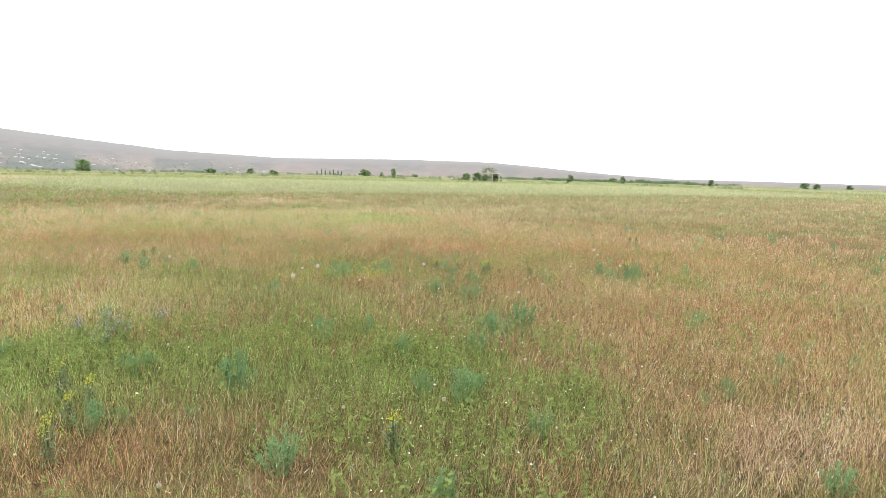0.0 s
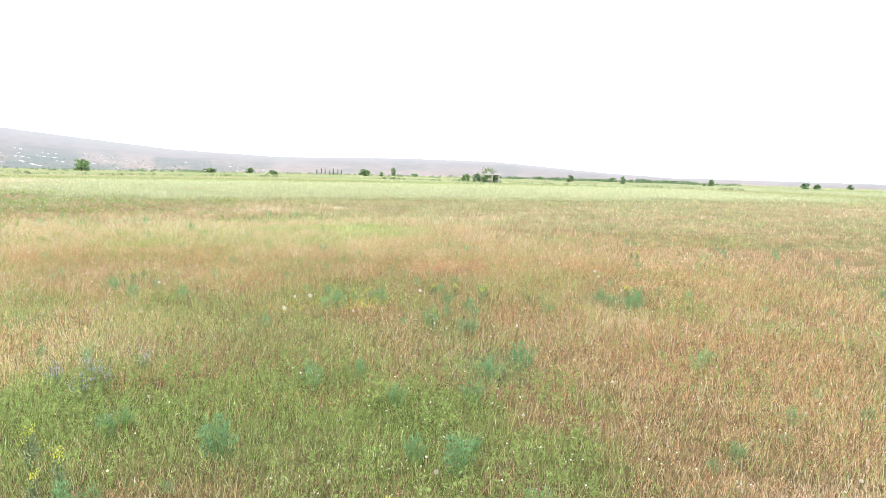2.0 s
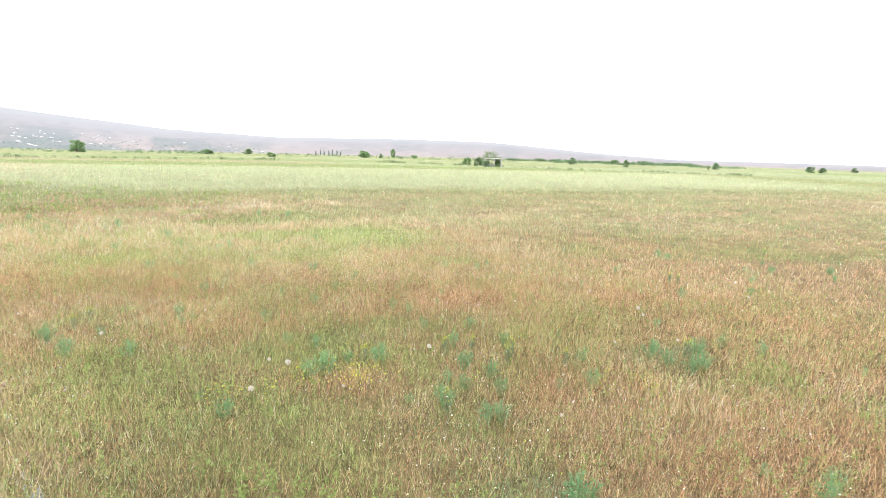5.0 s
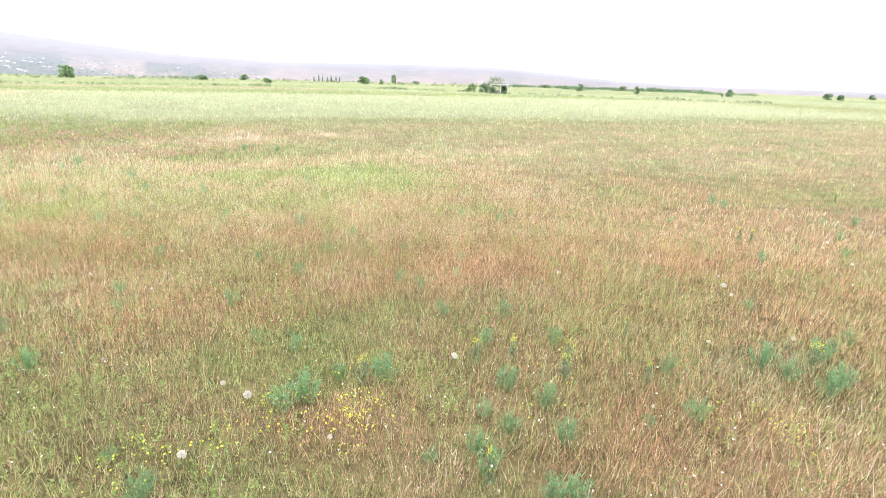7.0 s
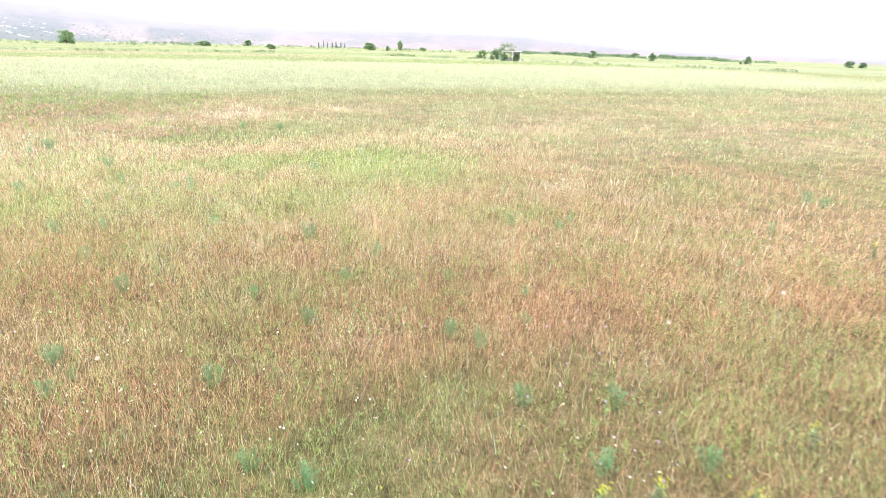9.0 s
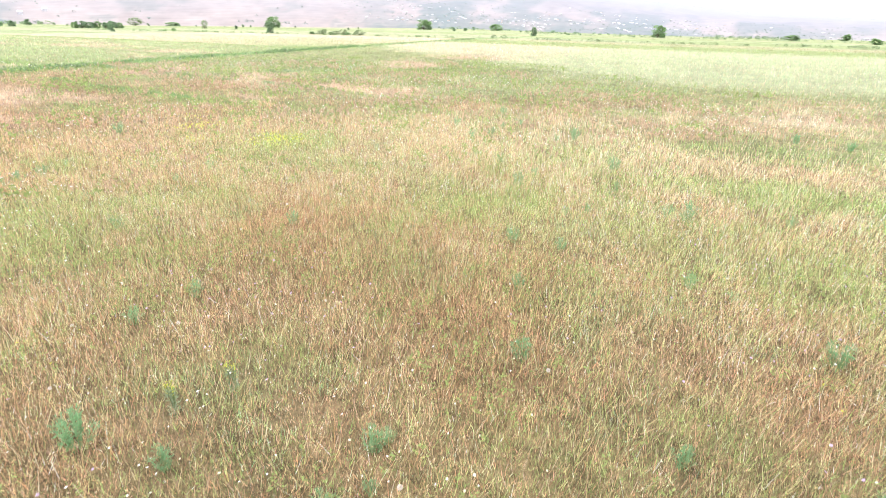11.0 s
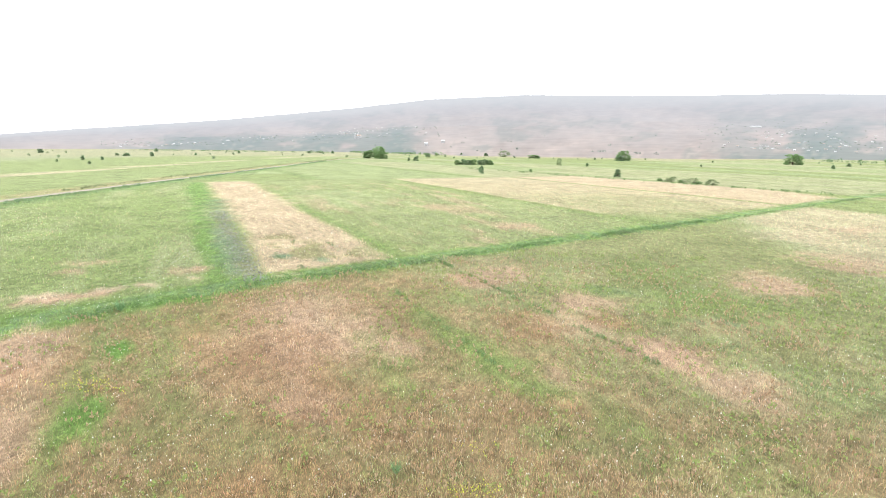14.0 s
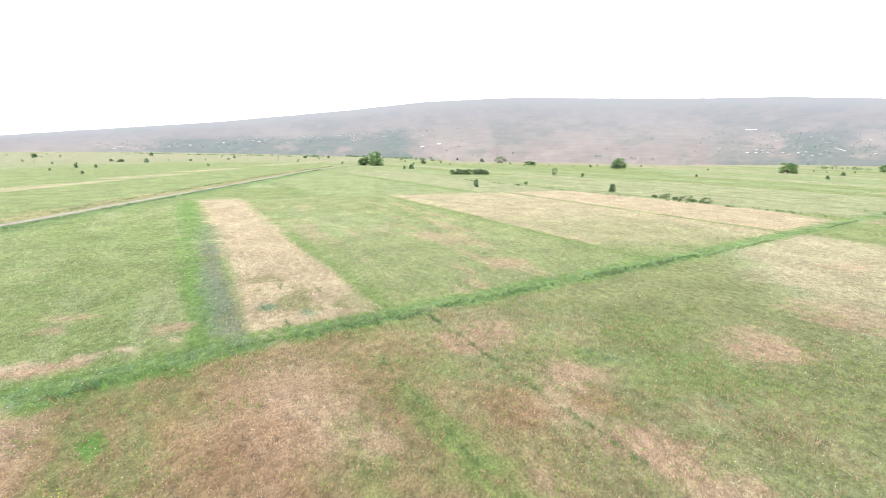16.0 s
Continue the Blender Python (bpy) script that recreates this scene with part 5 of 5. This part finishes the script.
def sprinkle(name, label, x, y, size, high, mat, rng):
    """Little flat flower heads on top of the grass, each a six-sided cup turned up to the sky."""
    n = len(x)
    c = np.stack([x, y, ground_z(x, y) + high * rng.uniform(0.6, 1.1, n)], 1)
    up = unit(np.array([[0, 0, 1.0]]) + rng.normal(size=(n, 3)) * 0.45)
    a = unit(np.cross(up, rng.normal(size=(n, 3))))
    b = np.cross(up, a)
    r = size * rng.uniform(0.55, 1.15, n) / 2
    ring = [c + (a * math.cos(t) + b * math.sin(t)) * r[:, None] + up * (r * 0.25)[:, None] for t in np.arange(6) * math.pi / 3]
    co = np.stack([c, *ring], 1).reshape(-1, 3)
    i = np.arange(n)[:, None] * 7
    faces = np.concatenate([i + np.array([0, 1 + k, 1 + (k + 1) % 6]) for k in range(6)], 0)
    return tagged(new(name, mesh_from(name, co, faces, mat)), label, "flowers", kind="stuff")


def thick_where(x, y, seed, scale, least, rng):
    keep = fbm(x / scale, y / scale, seed, 2) + rng.uniform(-0.1, 0.1, len(x)) > least
    return x[keep], y[keep]


fx, fy = thick_where(SPRINKLE.uniform(-40, 16, 26000), SPRINKLE.uniform(5, 46, 26000), 51, 5, 0.47, SPRINKLE)
sprinkle("daisies", "small white daisies scattered through the grass", fx, fy, 0.021, 0.34, WHITE, SPRINKLE)
fx, fy = thick_where(SPRINKLE.uniform(-60, -18, 13000), SPRINKLE.uniform(-10, 46, 13000), 52, 6, 0.5, SPRINKLE)
sprinkle("daisies", "small white daisies scattered through the grass", fx, fy, 0.042, 0.34, WHITE, SPRINKLE)
fx, fy = thick_where(SPRINKLE.uniform(-30, 16, 5000), SPRINKLE.uniform(6, 46, 5000), 53, 4, 0.6, SPRINKLE)
sprinkle("pale_flowers", "small cream-coloured flowers among the grass", fx, fy, 0.026, 0.34, CREAM, SPRINKLE)
fx, fy = SPRINKLE.uniform(-22, 20, 1300), SPRINKLE.normal(size=1300) * 0.55
wx, wy = -17.5 + SPRINKLE.normal(size=900) * 2.6, 12.6 + SPRINKLE.normal(size=900) * 1.6
sprinkle("daisies", "small white daisies scattered through the grass", wx, wy, 0.03, 0.36, WHITE, SPRINKLE)
sprinkle("thistles", "grey-mauve thistle heads along the edge of a green strip", -63 + 0.85 * fx - 0.53 * fy, -9 + 0.53 * fx + 0.85 * fy, 0.13, 0.45, THISTLE, SPRINKLE)
fx, fy = thick_where(SPRINKLE.uniform(-14, -2, 1500), SPRINKLE.uniform(12, 26, 1500), 54, 3, 0.58, SPRINKLE)
sprinkle("mauve_flowers", "tiny mauve flowers in the dry grass", fx, fy, 0.03, 0.26, MAUVE, SPRINKLE)
DRIFT_X, DRIFT_Y = [], []


def drift(x, y, across, deep, count):
    """A loose patch of yellow flowers."""
    count = int(count * 1.1)
    DRIFT_X.append(x + SPRINKLE.normal(size=count) * across * 0.55)
    DRIFT_Y.append(y + SPRINKLE.normal(size=count) * max(deep, 0.4) * 0.55)


drift(-3.8, 15.2, 0.5, 0.5, 90)
drift(-3.75, 15.35, 0.3, 0.3, 60)
drift(-5.4, 14.1, 0.4, 0.4, 50)
drift(-4.8, 14.6, 0.4, 0.6, 60)
drift(-4.7, 15.2, 0.4, 0.4, 30)
drift(0.7, 16.3, 0.4, 0.3, 40)
drift(0.1, 16.4, 0.2, 0.3, 15)
drift(-1.6, 17.1, 0.3, 0.7, 25)
drift(-22.4, 19.4, 0.7, 0.8, 90)
drift(-25.4, 17.6, 0.2, 0.6, 15)
drift(-18.7, 8.0, 0.7, 0.6, 70)
drift(-25.2, 17.4, 0.3, 0.7, 60)
drift(-27.4, 17.5, 0.4, 0.6, 30)
drift(-29.6, 2.2, 0.3, 1.8, 60)
drift(-30.1, 2.1, 0.3, 1.6, 60)
drift(-46.8, 13.8, 0.8, 1.5, 35)
drift(-30.4, 1.9, 0.6, 1.1, 40)
drift(-4.2, 15.7, 0.9, 1.1, 50)
drift(5.0, 24.0, 0.9, 1.8, 40)
drift(4.6, 24.1, 1.1, 1.2, 30)
drift(-32.7, 10.5, 0.2, 0.3, 10)
drift(-32.6, 10.4, 0.3, 0.2, 10)
drift(-22.3, 19.8, 1.1, 0.7, 60)
drift(-18.4, 8.4, 0.7, 0.7, 50)
drift(-16.8, 8.6, 0.3, 0.4, 25)
drift(-16.1, 10.5, 0.3, 0.4, 25)
drift(-22.2, 19.5, 0.9, 0.7, 90)
drift(-25.4, 17.8, 0.2, 0.7, 25)
drift(-23.1, 17.3, 0.2, 0.4, 20)
drift(-29.6, 3.0, 0.3, 1.9, 30)
for k in range(30):
    drift(SPRINKLE.uniform(-30, 12), SPRINKLE.uniform(10, 40), 0.6, 0.6, 8)
sprinkle("yellow_flowers", "loose drifts of small yellow flowers in the meadow", np.concatenate(DRIFT_X), np.concatenate(DRIFT_Y), 0.024 + 0.016 * step(-12, -20, np.concatenate(DRIFT_X)), 0.35, YELLOW, SPRINKLE)


# ---- grass: the meadow's blades and seed heads ----
#                    fresh olive russet tan  straw bluish barley lush
HEIGHT = np.array([0.26, 0.29, 0.31, 0.35, 0.38, 0.22, 0.5, 0.33])
HEADED = np.array([0.05, 0.2, 0.55, 0.65, 0.7, 0.03, 0.7, 0.03])


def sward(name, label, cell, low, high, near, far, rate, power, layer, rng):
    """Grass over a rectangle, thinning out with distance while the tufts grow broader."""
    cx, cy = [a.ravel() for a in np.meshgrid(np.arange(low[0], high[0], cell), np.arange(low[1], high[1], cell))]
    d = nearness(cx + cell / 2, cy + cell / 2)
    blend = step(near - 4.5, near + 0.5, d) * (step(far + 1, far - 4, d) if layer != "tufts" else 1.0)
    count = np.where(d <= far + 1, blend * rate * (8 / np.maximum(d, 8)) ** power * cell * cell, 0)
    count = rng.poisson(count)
    x = np.repeat(cx, count) + rng.uniform(0, cell, count.sum())
    y = np.repeat(cy, count) + rng.uniform(0, cell, count.sum())
    # tussocks: blades draw together in places
    tuft = vnoise(x / 0.17, y / 0.17, 71) * 0.6 + vnoise(x / 0.5, y / 0.5, 72) * 0.4
    keep = rng.uniform(0, 1, len(x)) < 0.2 + 1.4 * tuft
    x, y = x[keep], y[keep]
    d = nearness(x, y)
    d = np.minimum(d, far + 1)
    w = np.cumsum(shares(x, y), 1)
    sort = (rng.uniform(0, 1, len(x))[:, None] > w).sum(1).clip(0, 7)
    n = len(x)
    tall = HEIGHT[sort] * rng.uniform(0.5, 1.2, n) * (0.7 + 0.6 * fbm(x / 1.6, y / 1.6, 73, 2))
    headed = rng.uniform(0, 1, n) < HEADED[sort]
    calm = np.clip(10 / d, 0.3, 1)
    far_off = step(14, 26, d)
    blotch = np.exp((0.35 + 1.1 * far_off) * (fbm(x / 0.45, y / 0.35, 75, 2) - 0.5) + 0.45 * far_off * (fbm(x / 2.6, y / 1.7, 77, 2) - 0.5) - 0.02 * far_off)
    tint = PALETTE[sort] * np.exp(rng.normal(size=n) * 0.48 * calm * np.where(sort == BARLEY, 0.2, 1.0) - 0.06)[:, None] * (1 + rng.normal(size=(n, 3)) * 0.06)
    blotch = np.where(sort == BARLEY, blotch**0.3, blotch)
    # brightness by distance put into the colour, offsetting shade among the blades
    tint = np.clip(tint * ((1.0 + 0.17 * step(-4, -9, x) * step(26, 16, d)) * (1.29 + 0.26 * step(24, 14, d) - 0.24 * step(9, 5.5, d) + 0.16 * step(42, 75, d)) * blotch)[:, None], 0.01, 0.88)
    thick = np.maximum(1.0, d / 8) ** 0.85
    base = np.stack([x, y, ground_z(x, y) - 0.01], 1)
    lean = rng.normal(size=(n, 2)) * 0.3 + (0.05, 0.04)
    way = unit(np.stack([lean[:, 0], lean[:, 1], np.ones(n)], 1))
    if layer == "tops":
        # seed heads and leaf tips that stand out of the sward
        long = np.where(headed, rng.uniform(0.022, 0.065, n), rng.uniform(0.06, 0.15, n))
        width = np.where(headed, 0.0058, 0.0034) * rng.uniform(0.6, 1.4, n) * thick
        base = base + way * np.maximum(tall - long, 0.02)[:, None]
        nod = np.where(headed, 0.3, 0.25)
        way = unit(way + rng.normal(size=(n, 3)) * nod[:, None] * (1, 1, 0.3))
        tall = long
    else:
        width = np.where(headed, 0.0050, 0.0054) * rng.uniform(0.6, 1.4, n) * thick
        tall = tall * (0.88 if layer == "blades" else 0.6)
    side = unit(np.cross(way, unit(rng.normal(size=(n, 3)))))
    flip = (headed & (layer == "tufts"))[:, None] * 1.0
    top = base + way * tall[:, None]
    wide = side * (width * 0.5)[:, None]
    co = np.stack([base + wide * (1 - flip * 0.6), base * (1 - flip) + top * flip + wide * flip - wide * (1 - flip), top - wide * flip], 1).reshape(-1, 3)
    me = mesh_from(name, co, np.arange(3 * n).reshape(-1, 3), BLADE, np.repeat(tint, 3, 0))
    return tagged(new(name, me), label, "grass", kind="stuff")


SWARD = np.random.default_rng(3)
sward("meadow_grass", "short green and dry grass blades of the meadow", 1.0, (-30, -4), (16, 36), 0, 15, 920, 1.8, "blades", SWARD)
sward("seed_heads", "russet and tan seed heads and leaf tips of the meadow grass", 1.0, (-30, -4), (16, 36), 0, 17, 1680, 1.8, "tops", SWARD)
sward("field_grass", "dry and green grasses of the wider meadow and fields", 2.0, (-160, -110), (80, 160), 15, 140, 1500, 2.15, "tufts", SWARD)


# ---- low broad-leaved herbs among the grass ----
DRY_LEAF = leafy("dry_stalks", (0.47, 0.35, 0.235), 0.35, 0.4)


def herbs(name, label, x, y, mat, rng, leaves=12, low=0.13, high=0.34, leaf=0.04, upright=0.45):
    """Little upright sprigs with a handful of short leaves each."""
    k, n = leaves, len(x)
    tall = rng.uniform(low, high, n)
    lean = rng.normal(size=(n, 2)) * 0.18
    foot = np.repeat(np.stack([x, y, ground_z(x, y)], 1), k, 0)
    rise = np.repeat(tall, k) * rng.uniform(0.25, 1.0, n * k)
    base = foot + np.stack([np.repeat(lean[:, 0], k) * rise, np.repeat(lean[:, 1], k) * rise, rise], 1)
    way = unit(rng.normal(size=(n * k, 3))) * (1, 1, 0.5) + (0, 0, upright)
    long = leaf * rng.uniform(0.62, 1.38, n * k)
    return tagged(new(name, kites(name, base, way, long, long * 0.42, 0.45, mat, 0.1, rng=rng)), label, "herbs", kind="stuff")


HERBS = np.random.default_rng(21)
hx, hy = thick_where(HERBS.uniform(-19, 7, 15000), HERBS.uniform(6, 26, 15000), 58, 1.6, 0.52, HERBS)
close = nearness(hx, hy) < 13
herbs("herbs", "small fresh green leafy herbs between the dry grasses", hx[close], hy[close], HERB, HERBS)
hx, hy = thick_where(HERBS.uniform(-6.6, 0.8, 2200), HERBS.uniform(6.8, 12.6, 2200), 56, 1.1, 0.48, HERBS)
herbs("herbs", "rank green herbs in a damp fold of the meadow", hx, hy, HERB, HERBS, 12, 0.2, 0.42, 0.052, 0.6)
# taller weeds in drifts on the stubble before the lane, and bleached tufts between them
hx, hy = HERBS.uniform(-62, -18, 12000), HERBS.uniform(-8, 46, 12000)
home_side = line_off(hx, hy, LANE) < -1
hx, hy = thick_where(hx[home_side], hy[home_side], 59, 2.4, 0.55, HERBS)
herbs("field_weeds", "drifts of coarse green weeds in the dry stubble", hx, hy, HERB, HERBS, 7, 0.12, 0.34, 0.11, 0.6)
hx, hy = HERBS.uniform(-58, -18, 12000), HERBS.uniform(-8, 40, 12000)
home_side = line_off(hx, hy, LANE) < -1
hx, hy = thick_where(hx[home_side], hy[home_side], 60, 1.9, 0.57, HERBS)
herbs("dry_tufts", "bleached tufts of dead grass in the stubble", hx, hy, DRY_LEAF, HERBS, 8, 0.1, 0.3, 0.11, 1.1)
